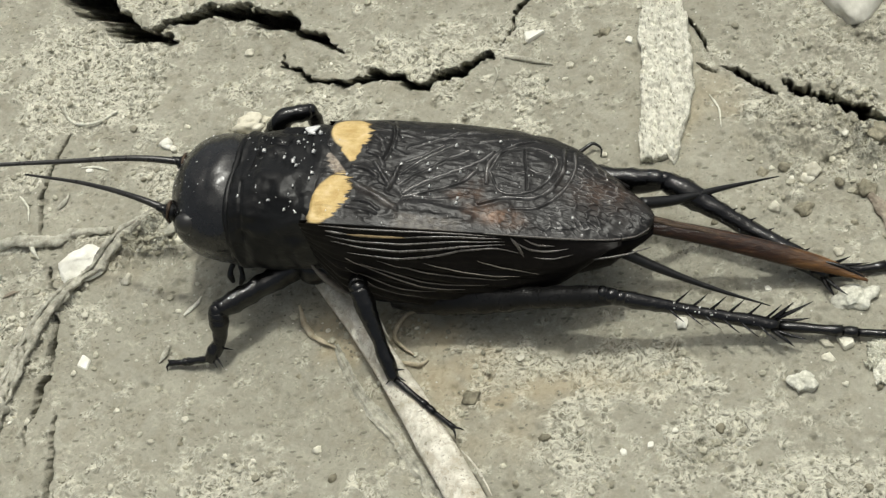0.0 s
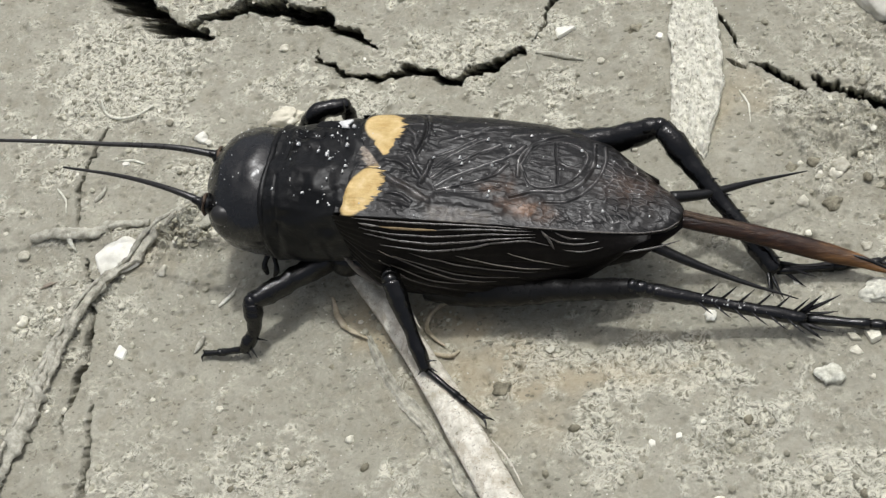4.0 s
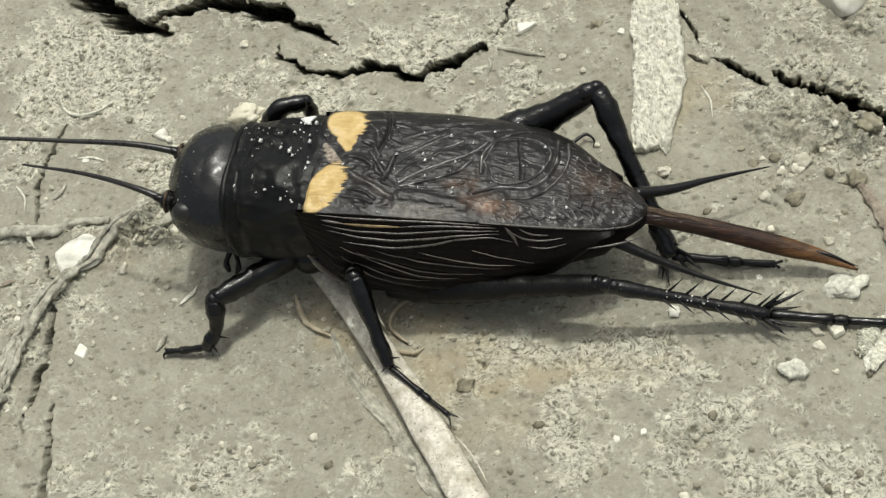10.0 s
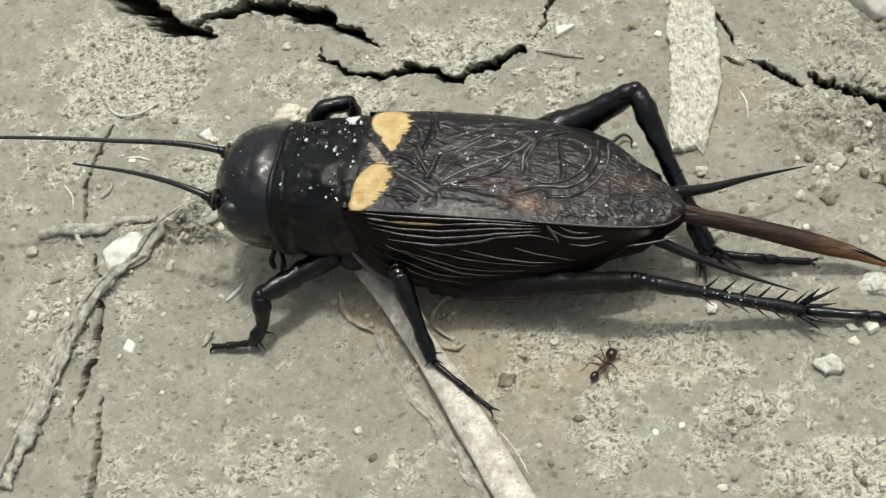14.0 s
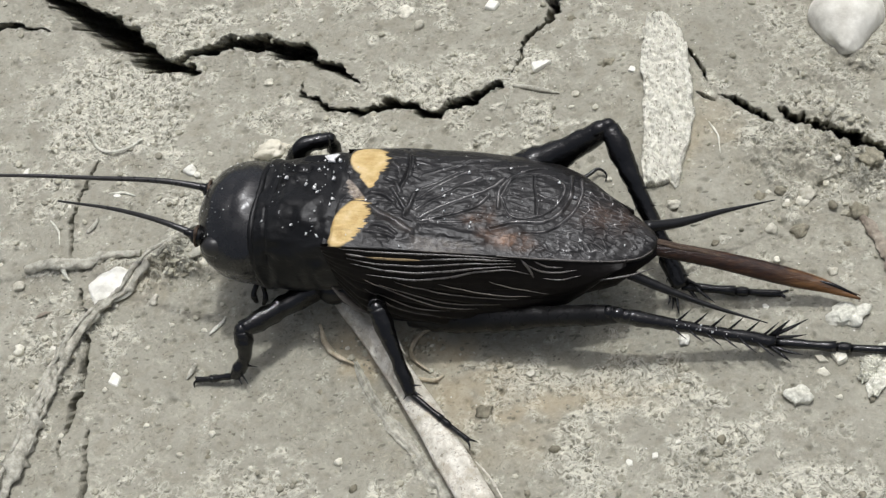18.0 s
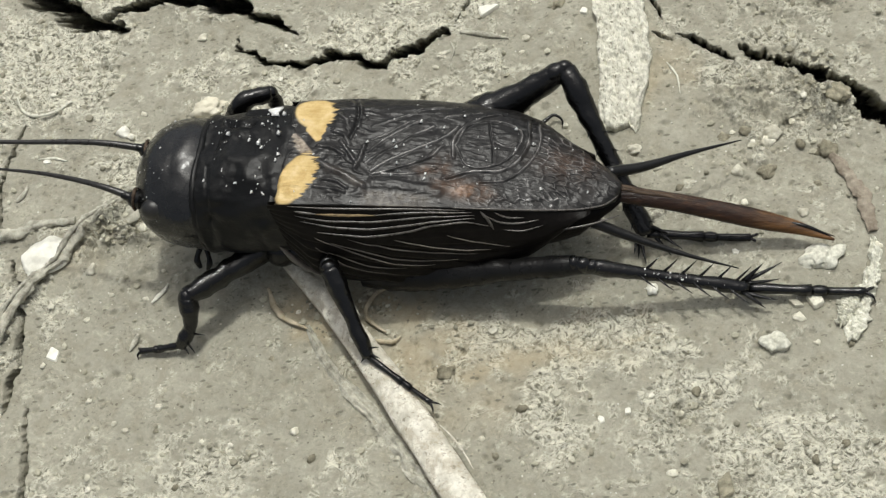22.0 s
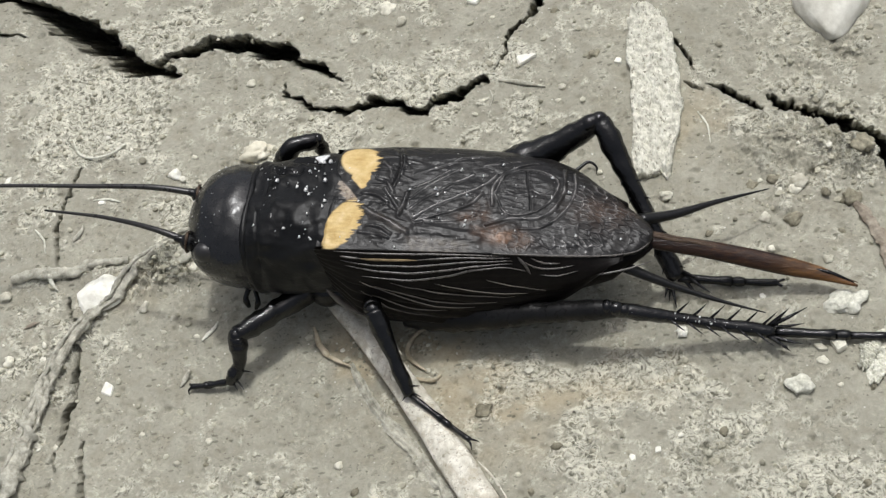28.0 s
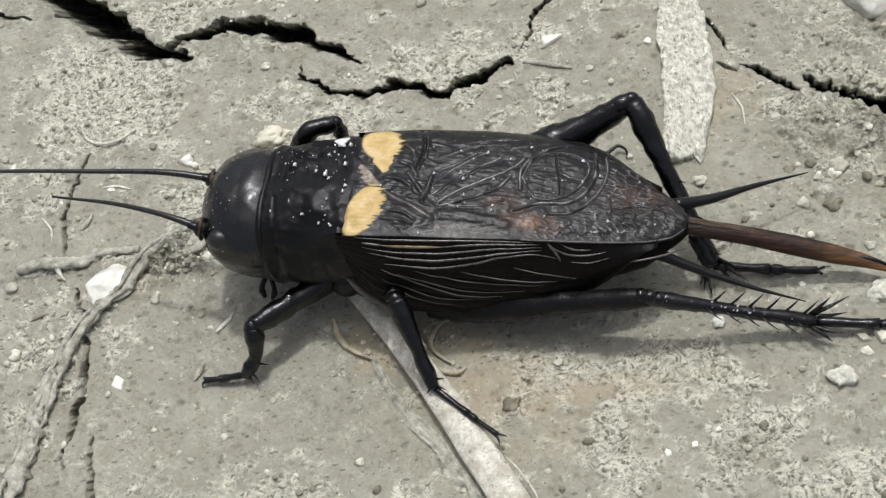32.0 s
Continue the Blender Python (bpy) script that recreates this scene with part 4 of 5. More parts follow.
        mid = np.array((x, 0.45, 5.4))
        way = ring_ - mid
        way[:, 0] = 0
        way /= np.linalg.norm(way, axis=1)[:, None]
        rings.append((ring_ + way * dent[:, None]).tolist())
    pronotum = part("pronotum", loft(rings), SHIELD, cricket, "matt black dusty saddle-shaped thorax shield")
    rim = (lambda ring_: [(p[0] + 0.08 * noise.noise(Vector(p) * 0.9), p[1], p[2] + 0.06 * noise.noise(Vector(p) * 1.4)) for p in ring_])
    part("collar", loft([rim(oval(x, 0.45, w, b, t, 0.74, 80, 0.02)) for x, w, t, b in ((-13.78, 3.2, 7.7, 2.6), (-13.72, 3.46, 8.06, 2.35), (-13.62, 3.55, 8.2, 2.25), (-13.48, 3.56, 8.22, 2.22), (-13.3, 3.45, 8.1, 2.3))]), SHIELD, pronotum, "rounded front rim of the thorax shield")

    part("lower_lobe", tube([(-11.6, -2.3, 2.95), (-11.0, -2.35, 3.25), (-10.3, -1.95, 3.4), (-10.2, -1.75, 3.2)], [0.05, 0.24, 0.2, 0.05], 20, 8, 0.6), BLACK, pronotum, "glossy pale-edged lobe under the thorax shield")
    wing, attrs = build_wing()
    part("forewing", wing, WING, cricket, "wrinkled black forewing with raised veins, their glints in the colour, and ochre spots at its root", attrs=attrs)

    # folded-down side of the wings
    sx = np.linspace(-9.0, 7.4, 96)
    for side, name in ((-1, "near"), (1, "far")):
        verts, nx, nv = [], len(sx), 56
        for x in sx:
            fold, z0 = wing_point(x, float(side))
            zl = np.interp(x, [-9, -7, -3, 1, 4, 5.6, 7.4], [4.6, 3.0, 2.25, 2.35, 3.2, 4.2, 5.3])
            yl = fold + side * np.interp(x, [-9, -5, 1, 5, 7.4], [0.8, 1.1, 1.2, 0.8, 0.1])
            tuck = min(1.0, max(0.0, (x + 9.0) / 1.6)) ** 0.7
            yl = fold + (yl - fold) * tuck + side * -0.25 * (1 - tuck)
            for k in range(nv):
                t = k / (nv - 1)
                bulge = tuck * side * (0.35 if side < 0 else 0.04) * math.sin(math.pi * t)
                if side < 0:  # long folds under the edge, fine ones lower down
                    fade = max(0.0, 1 - max(0.0, x - 1.0) / 3.5)
                    bulge -= fade * (0.03 * (0.5 - 0.5 * math.cos(2 * math.pi * (t - 0.03) / 0.085)) * (t < 0.42) + 0.05 * math.sin(t * 42 - x * 1.6) * (t >= 0.42)) + 0.05 * noise.noise(Vector((x * 0.9, t * 4, 3)))
                verts.append((x, fold + (yl - fold) * t + bulge, float(z0) - 0.05 + (zl - z0 + 0.05) * t))
        inner = [(p[0], p[1] - side * 0.2, p[2]) for p in verts]
        o = len(verts)
        faces = [(i * nv + j, i * nv + j + 1, (i + 1) * nv + j + 1, (i + 1) * nv + j) for i in range(nx - 1) for j in range(nv - 1)]
        faces = [f if side < 0 else f[::-1] for f in faces]
        faces += [tuple(q + o for q in f[::-1]) for f in faces]
        edge = [i * nv + nv - 1 for i in range(nx)]
        faces += [(a, b, b + o, a + o) for a, b in zip(edge[:-1], edge[1:])]
        flank = part("wing_flank", (verts + inner, faces), FLANK, cricket, "downfolded side of the forewing with pale veins")
        if side < 0:
            def on_flank(x, t):
                u = min(max((x + 9.0) / 16.4 * (nx - 1), 0.0), nx - 1.001)
                i, j = int(u), min(int(t * (nv - 1)), nv - 2)
                a, b = (np.array(verts[(i + d) * nv + j]) + (np.array(verts[(i + d) * nv + j + 1]) - np.array(verts[(i + d) * nv + j])) * (t * (nv - 1) - j) for d in (0, 1))
                return tuple(a + (b - a) * (u - i) + np.array([0, side * 0.03, 0.0]))

            # long veins below the fold, then a fan of fine slanting ones
            for line, r, mat in [([(-7.9, 0.015), (-5.3, 0.03), (-2.5, 0.02), (1.2, 0.01)], 0.075, RIB), ([(-7.6, 0.07), (-6.4, 0.09)], 0.08, RIB), ([(-6.5, 0.09), (-5.0, 0.1), (-3.4, 0.085)], 0.1, TANRIB), ([(-3.5, 0.085), (-1.0, 0.05), (1.5, 0.04)], 0.08, RIB), ([(-7.6, 0.13), (-5.6, 0.165), (-3.2, 0.15), (-0.2, 0.09), (1.6, 0.07)], 0.075, RIB),
                                 ([(-7.4, 0.19), (-4.9, 0.24), (-2.9, 0.22), (0.3, 0.13), (1.6, 0.11)], 0.085, RIB), ([(-6.6, 0.3), (-4.1, 0.32), (-2.6, 0.29), (-0.6, 0.2), (1.4, 0.16), (2.4, 0.22)], 0.08, RIB), ([(2.0, 0.05), (2.8, 0.16), (3.8, 0.2), (4.8, 0.16)], 0.07, RIB), ([(2.6, 0.03), (3.2, 0.1), (4.1, 0.11)], 0.07, RIB), ([(1.9, 0.02), (2.3, 0.14), (2.5, 0.26)], 0.1, RIB), ([(3.0, 0.28), (4.0, 0.33), (5.0, 0.28)], 0.05, RIB),
                                 ([(-6.3, 0.56), (-4.4, 0.73), (-2.4, 0.76)], 0.04, VEIN), ([(-6.8, 0.37), (-5.4, 0.51), (-3.7, 0.63), (-2.1, 0.7), (-0.8, 0.72)], 0.045, VEIN), ([(-6.0, 0.42), (-3.6, 0.58), (-1.5, 0.66), (0.5, 0.64)], 0.045, VEIN), ([(-5.1, 0.37), (-2.5, 0.49), (-0.2, 0.56), (1.5, 0.59)], 0.045, VEIN),
                                 ([(-2.7, 0.36), (-0.6, 0.46), (1.2, 0.52), (2.2, 0.57)], 0.04, VEIN), ([(0.1, 0.31), (1.6, 0.43), (3.2, 0.58)], 0.035, VEIN), ([(-6.9, 0.5), (-5.8, 0.7), (-4.6, 0.82), (-3.0, 0.85)], 0.035, VEIN)]:
                c = curve_points([(a, b, 0) for a, b in line], 24)
                part("vein", tube([on_flank(a, b) for a, b, _ in c], [0.24 * r, 0.82 * r, 0.82 * r, 0.74 * r, 0.2 * r], 30, 7), mat, flank)
            rim = [(x, float(wing_point(x, -1.0)[0]) - 0.03, float(wing_point(x, -1.0)[1]) + 0.03) for x in np.linspace(0.6, 8.7, 14)]
            part("wing_edge", tube(rim, [0.03, 0.06, 0.06, 0.06, 0.04], 60, 7), RIB, flank, "pale raised rim of the folded wing")
            part("wing_edge", tube([(4.6, -2.45, 4.75), (6.2, -2.3, 4.7), (7.6, -1.9, 4.6), (8.8, -1.3, 4.45)], [0.03, 0.06, 0.06, 0.02], 30, 7), RIB, flank)
            part("wing_edge", tube([(-9.2, -3.3, 4.6), (-8.7, -3.5, 3.9), (-8.0, -3.75, 3.3), (-7.2, -3.95, 2.95)], [0.08, 0.2, 0.2, 0.08], 18, 8, 0.5), VEIN, flank, "pale lower edge of the wing root")

    ax = [-8.5, -6, -2, 2, 5, 6.6, 7.6, 8.4, 8.8]
    part("abdomen", loft([oval(x, yc, w, b, t, 0.85, 32) for x, yc, w, b, t in zip(ax, [0.5, 0.6, 0.7, 0.65, 0.5, 0.25, 0.05, 0.0, 0.0], [3.1, 3.2, 3.3, 3.1, 2.7, 2.1, 1.3, 0.75, 0.4], [1.6, 1.4, 1.3, 1.4, 1.9, 2.6, 3.4, 3.9, 4.2], [7.5, 7.4, 6.9, 6.2, 5.5, 4.9, 4.7, 4.6, 4.5])]), ABDOMEN, cricket, "dark brown segmented abdomen")

    line = [(7.6, 0.25, 4.65), (9.2, 0.14, 4.2), (11.65, 0.2, 3.4), (13.8, 0.2, 2.6), (16.3, 0.1, 1.75), (17.9, -0.08, 1.35), (19.7, -0.55, 0.95)]
    tip = [min(1.0, (k // 14) / 55) for k in range(56 * 14)] + [0.0, 1.0]
    ovi = part("ovipositor", tube(line, [0.46, 0.45, 0.46, 0.48, 0.5, 0.52, 0.54, 0.54, 0.5, 0.4, 0.26, 0.06], 56, 14, 0.62, up=(0, -0.5, 0.85)), OVI, cricket, "long brown blade-like ovipositor", attrs={"tip": tip})
    for dy, dz, r, n in ((0.26, 0.3, 0.15, 6), (0.08, 0.36, 0.1, 6), (0.42, 0.16, 0.12, 7)):
        edge = [(p[0], p[1] + dy * (1 - 0.1 * k), p[2] + dz * (1 - 0.09 * k)) for k, p in enumerate(line[:n])]
        part("valve_ridge", tube(edge, [0.8 * r, r, r, r, 0.8 * r, 0.2 * r], 44, 8, wobble=0.15, seed=n), OVI_TOP, ovi, "dusty tan ridge along the ovipositor")
    part("valve_tip", tube([(17.2, 0.1, 1.72), (18.3, -0.08, 1.5), (19.5, -0.42, 1.08)], [0.06, 0.11, 0.09, 0.03], 20, 8), BLACK, ovi, "black edge of the ovipositor's tip")

    part("cercus", tube([(8.0, 1.35, 4.6), (9.5, 2.05, 4.0), (12.0, 3.55, 3.2), (14.75, 5.0, 2.4)], [0.34, 0.28, 0.18, 0.1, 0.03], 26, 8), SATIN, cricket, "tapering black cercus")
    part("cercus", tube([(7.3, -1.2, 3.7), (9.0, -1.5, 2.9), (12.2, -2.0, 1.7), (14.8, -2.3, 0.9)], [0.32, 0.26, 0.17, 0.1, 0.03], 26, 8), SATIN, cricket)

    limb("fore", (-10.4, -1.7, 2.6), (-14.5, -5.5, 3.1), (-15.35, -7.05, 0.55), (-17.95, -7.2, 0.12), (0.7, 0.58), (0.52, 0.36), 0.22, [(0.7, 1.15, (1.0, -0.1, 0.1)), (0.85, 1.25, (0.8, -0.7, 0.0)), (0.95, 0.8, (0.7, -0.7, -0.2))], elbow=(-14.55, -6.4, 1.65))
    limb("middle", (-7.2, -2.6, 2.6), (-6.15, -4.9, 5.0), (-4.35, -8.2, 1.45), (-0.4, -10.95, 1.05), (0.64, 0.56), (0.54, 0.36), 0.2, [(0.9, 0.8, (1.0, 0.1, 0.0)), (0.95, 0.9, (1.0, -0.4, -0.1)), (0.96, 0.6, (-0.5, -0.6, -0.4))])
    limb("fore", (-13.75, 5.8, 4.1), (-11.45, 6.95, 4.95), (-11.0, 6.75, 1.7), (-13.2, 7.8, 0.3), (0.56, 0.5), (0.42, 0.34), 0.18, [], 0.6)
    limb("middle", (-5.5, 3.2, 2.4), (-1.6, 5.2, 3.4), (1.4, 6.4, 0.55), None, (0.55, 0.45), (0.36, 0.28), 0.17, [])
    part("middle_tarsus", tube([(1.4, 6.4, 0.55), (3.4, 8.0, 0.45), (4.0, 8.45, 0.5), (4.45, 8.2, 0.3), (4.44, 7.85, 0.08)], [0.2, 0.17, 0.14, 0.1, 0.04], 24, 8), LEG, cricket, "hooked foot behind the wing tip")
    hind_limb((-5.3, -3.3, 1.5), (7.0, -3.95, 3.75), (15.27, -3.58, 0.95), (21.8, -3.36, 0.2))

    for c, r in (((-9.9, -2.1, 2.5), (1.0, 0.85, 1.0)), ((-8.7, -2.2, 2.5), (0.9, 0.8, 1.0)), ((-6.9, -2.7, 2.7), (0.8, 0.7, 0.9))):
        part("coxa", ball(c, r, 20, 14), BLACK, cricket, "short black leg base under the thorax")
    part("flake", chip_shape(0.55, 0.3, 0.06, 3, 4), DUST, cricket, "white flake of dust", at=at_mm(-9.5, 2.75, 8.62, -8, 0, 20))
    # white dust grains on the back
    rng = np.random.RandomState(5)
    grains = []
    for _ in range(195):
        x = rng.uniform(-12.9, 7.5) if rng.rand() < 0.8 else rng.uniform(-13.4, -8.8)
        v = rng.uniform(-0.95, 0.75)
        if x < -8.7:
            y, z = 0.45 + v * 3.1, np.interp(x, xs, zt) - 0.9 * abs(v) ** 3.5
        else:
            y, z = wing_point(x, v)
        r = (0.03 + 0.13 * rng.rand() ** 3) if x < -8.7 else 0.02 + 0.1 * rng.rand() ** 3
        grains.append(rock_at((x, float(y), float(z) + 0.3 * r), r, rng))
    for _ in range(46):
        q = rng.uniform(0.1, 1.0)
        grains.append(rock_at((7.0 + 8.27 * q, -3.95 + 0.37 * q - rng.uniform(-0.1, 0.25), 3.75 - 2.8 * q + 0.3), 0.03 + 0.06 * rng.rand() ** 2, rng))
    for _ in range(34):
        a, b = rng.uniform(0.15, 1.25), rng.uniform(1.7, 4.6)
        p = np.array(HEAD) + np.array(HEAD_R) * (math.sin(a) * math.cos(b), math.sin(a) * math.sin(b), math.cos(a))
        grains.append(rock_at(tuple(head_shape(p)), 0.02 + 0.035 * rng.rand(), rng))
    tagged(part("dust", join(*grains), DUST, cricket, "white dust grains"), kind="stuff")


def rock_at(c, r, rng):
    t = [(1, 0, -0.7), (-1, 0, -0.7), (0, 1, 0.7), (0, -1, 0.7), (0.8, 0.8, 0.1)]
    v = [tuple(c[k] + r * (p[k] + rng.uniform(-0.4, 0.4)) for k in range(3)) for p in t]
    return v, [(0, 2, 1), (0, 1, 3), (0, 3, 4), (0, 4, 2), (1, 2, 3), (2, 4, 3)]


def limb(kind, hip, knee, heel, toe, thigh, shin, foot, spines, bow=0.0, elbow=None):
    part(kind + "_femur", limb_shape(dist(hip, knee), [thigh[0] * 0.8, thigh[0], thigh[0] * 0.95, thigh[1], thigh[1] * 1.02, thigh[1] * 0.85], 1.15, bow=bow), LEG, cricket, at=aim(hip, knee))
    bend = [] if elbow is None else [tuple(aim(knee, heel).to_3x3().inverted() @ (Vector(elbow) - Vector(knee)))]
    tibia = part(kind + "_tibia", tube([(0, 0, 0), *bend, (dist(knee, heel), 0, 0)], [shin[0] * 0.95, shin[0] * 1.08, shin[0] * 0.85, shin[1], shin[1] * 1.2, shin[1] * 0.9], 30, 12, wobble=0.1, seed=int(10 * shin[0])), LEG, cricket, at=aim(knee, heel))
    back = aim(knee, heel).to_3x3().inverted()
    for s, length, d in spines:
        root = Vector((s * dist(knee, heel), 0, 0)) if not bend else Vector(bend[0]).lerp(Vector((dist(knee, heel), 0, 0)), max(0.0, 2 * s - 1))
        part("spine", spine(length, 0.09), LEG, tibia, at=aim(root, root + back @ Vector(d)))
    part(kind + "_knee", ball(knee, (thigh[1] * 0.84, thigh[1] * 0.84, thigh[1] * 0.9), 16, 12), LEG, cricket)
    if toe:
        part(kind + "_tarsus", tarsus_shape(dist(heel, toe), foot), LEG, cricket, at=aim(heel, toe))


FEMUR = [0.42, 0.72, 0.82, 0.82, 0.76, 0.69, 0.61, 0.54, 0.6, 0.46]
THIGH = [0.8, 1.25, 1.4, 1.4, 1.28, 1.08, 0.86, 0.64, 0.6, 0.45]
SHIN = [0.36, 0.47, 0.4, 0.33, 0.32, 0.33, 0.35, 0.4, 0.36]


def hind_tibia_part(length, long_spines=1.0, stout=1.0):
    tibia = part("hind_tibia", limb_shape(length, [r * stout for r in SHIN], 1.0, 30), LEG, cricket, "black shin set with two rows of spines")
    for k in range(6):
        for s in (-1, 1):
            base = Vector((length * (0.36 + 0.108 * k + 0.02 * s), s * 0.22, 0.15))
            part("spine", spine((0.9 if s > 0 else 1.05) * (1 + 0.04 * k) * long_spines, 0.085), LEG, tibia, at=aim(base, base + Vector((0.72, s * 0.62, 0.62 if s > 0 else 0.02))))
    for y, d, long in ((-0.3, (1, -0.35, 0.25), 1.9), (0.3, (1, 0.45, 0.5), 2.3), (-0.2, (1, -0.6, -0.25), 1.5), (0.2, (1, 0.2, 0.1), 2.0), (0.3, (0.7, 0.5, 0.8), 1.5), (-0.3, (0.7, -0.7, 0.3), 1.4)):
        base = Vector((0.965 * length, y, 0.05))
        part("spur", spine(long, 0.16), LEG, tibia, at=aim(base, base + Vector(d)))
    return tibia


def hind_limb(hip, knee, heel, toe):
    part("hind_femur", limb_shape(dist(hip, knee), FEMUR, 1.1, 34, 16), THIGHMAT, cricket, "stout black jumping thigh", at=aim(hip, knee))
    part("knee", join(ball(knee, (0.5, 0.44, 0.5), 16, 12), ball((knee[0] - 0.45, knee[1] + 0.05, knee[2] + 0.08), (0.36, 0.44, 0.48), 16, 12), ball((knee[0] + 0.45, knee[1], knee[2] - 0.12), (0.42, 0.42, 0.44), 14, 10)), LEG, cricket, "glossy knobbed knee joint")
    hind_tibia_part(dist(knee, heel), 1.05, 1.02).matrix_basis = aim(knee, heel)
    part("hind_tarsus", tarsus_shape(dist(heel, toe), 0.3), LEG, cricket, at=aim(heel, toe))


build_cricket()
far_antenna = part("antenna", tube([(0, 0, 0), (-1.7, 0.05, 0.4), (-6.9, 0.0, 0.8), (-12.2, -0.3, 1.3), (-18.7, -0.95, 1.7), (-23.0, -1.6, 2.0)], [0.22, 0.16, 0.13, 0.11, 0.09, 0.07, 0.05], 60, 8), ANTENNA, cricket, "long thin black antenna", at=at_mm(-17.3, 1.85, 6.7))
far_femur = part("hind_femur", limb_shape(11.0, THIGH, 1.25, 34, 16), LEG, cricket, "stout black jumping thigh, drawn up")
far_tibia = hind_tibia_part(9.9, 0.6, 1.5)
part("knee", join(ball((10.95, 0, 0.05), (0.52, 0.46, 0.52), 16, 12), ball((10.35, 0, 0.3), (0.7, 0.5, 0.42), 14, 10)), LEG, far_femur, "glossy knee bulb")
far_tarsus = part("hind_tarsus", tarsus_shape(6.0, 0.28), LEG, cricket)


# ---------------------------------------------------------------- ant
ant = tagged(new("ant"), "small dark brown ant with a large shiny head", "ant")


def build_ant():
    def small(vf):
        return [tuple(0.74 * c for c in v) for v in vf[0]], vf[1]

    part("head", small(ball((1.05, 0, 0.62), (0.46, 0.42, 0.34), 18, 12)), ANT, ant, "large glossy dark head")
    part("thorax", small(join(ball((0.35, 0, 0.6), (0.36, 0.22, 0.24), 14, 10), ball((-0.12, 0, 0.56), (0.34, 0.17, 0.18), 14, 10))), ANTRED, ant, "reddish-brown thorax")
    part("petiole", small(join(ball((-0.5, 0, 0.56), (0.12, 0.1, 0.16), 10, 8), ball((-0.7, 0, 0.54), (0.12, 0.11, 0.14), 10, 8))), ANTRED, ant)
    part("gaster", small(ball((-1.12, 0, 0.56), (0.42, 0.31, 0.3), 16, 12)), ANT, ant, "dark oval gaster")
    for s in (-1, 1):
        part("antenna", small(tube([(1.35, s * 0.2, 0.68), (1.6, s * 0.62, 0.95), (1.95, s * 0.7, 0.5), (2.25, s * 0.55, 0.25)], [0.04, 0.035, 0.03, 0.035], 14, 6)), ANT, ant)
        for x, fx, fy in ((0.5, 1.15, 1.05), (0.2, 0.15, 1.35), (-0.1, -1.0, 1.25)):
            part("leg", small(tube([(x, s * 0.14, 0.5), ((x + fx) / 2, s * 0.75, 0.92), (fx * 0.9 + 0.1 * x, s * fy * 0.9, 0.3), (fx * 1.12, s * fy * 1.1, 0.04)], [0.055, 0.05, 0.04, 0.03, 0.025], 16, 6)), ANTRED, ant)


build_ant()


# ---------------------------------------------------------------- dry plant pieces
def strip(line, widths, thick, seed, mat, name, label, category, z0=0.0, ends=True, rough=0.12, arch=0.0, grit=0.0):
    """A flat uneven strip lying along a plan line; z of the line is given or taken from the ground."""
    n, m = (170, 40) if grit else (90, 14)
    c = curve_points([(p[0], p[1], p[2] if len(p) > 2 else on_ground(p[0], p[1]) + z0) for p in line], n)
    w = np.interp(np.linspace(0, 1, n), np.linspace(0, 1, len(widths)), widths)
    tan = np.gradient(c, axis=0)
    side = np.stack([-tan[:, 1], tan[:, 0], 0 * tan[:, 0]], 1)
    side /= np.linalg.norm(side, axis=1)[:, None]
    s, v = np.meshgrid(np.linspace(0, 1, n), np.linspace(-1, 1, m), indexing="ij")
    le = 1 + rough * fbm(np.linspace(0, 18, n), np.full(n, seed * 1.0), 0.8, 4, seed)
    re = 1 + rough * fbm(np.linspace(0, 18, n), np.full(n, seed * 2.0), 0.8, 4, seed + 3)
    half = np.where(v < 0, (w * le)[:, None], (w * re)[:, None]) / 2
    p = c[:, None, :] + side[:, None, :] * (v * half)[..., None]
    if grit:  # broken, uneven far end
        p = p + (smoothstep(0.86, 1.0, s) * 0.3 * grit / 0.17 * fbm(v * 2.4 + seed, 0 * s + seed, 1.0, 4, seed + 12, 0.6))[..., None] * (tan / np.linalg.norm(tan, axis=1)[:, None])[:, None, :]
    lift = arch * (1 - v**2) + rough * 0.35 * fbm(s * 24, v * 2 + seed, 0.9, 3, seed + 5) + grit * (fbm(c[:, None, 0] + v * half, c[:, None, 1] + 0 * v, 2.6, 4, seed + 8, 0.7))
    top = p.copy()
    top[..., 2] += thick / 2 + lift
    low = p.copy()
    low[..., 2] -= thick / 2 - lift * 0.4
    verts = np.concatenate([top.reshape(-1, 3), low.reshape(-1, 3)])
    idx = np.arange(n * m).reshape(n, m)
    faces = np.stack([idx[:-1, :-1], idx[1:, :-1], idx[1:, 1:], idx[:-1, 1:]], -1).reshape(-1, 4).tolist()
    o = n * m
    faces += [tuple(q + o for q in f[::-1]) for f in faces]
    rim = list(idx[:, 0]) + list(idx[-1, 1:]) + list(idx[::-1, -1][1:]) + list(idx[0, ::-1][1:])
    faces += [(b, a, a + o, b + o) for a, b in zip(rim[:-1], rim[1:])]
    return tagged(part(name, (verts.tolist(), faces), mat), label, category)


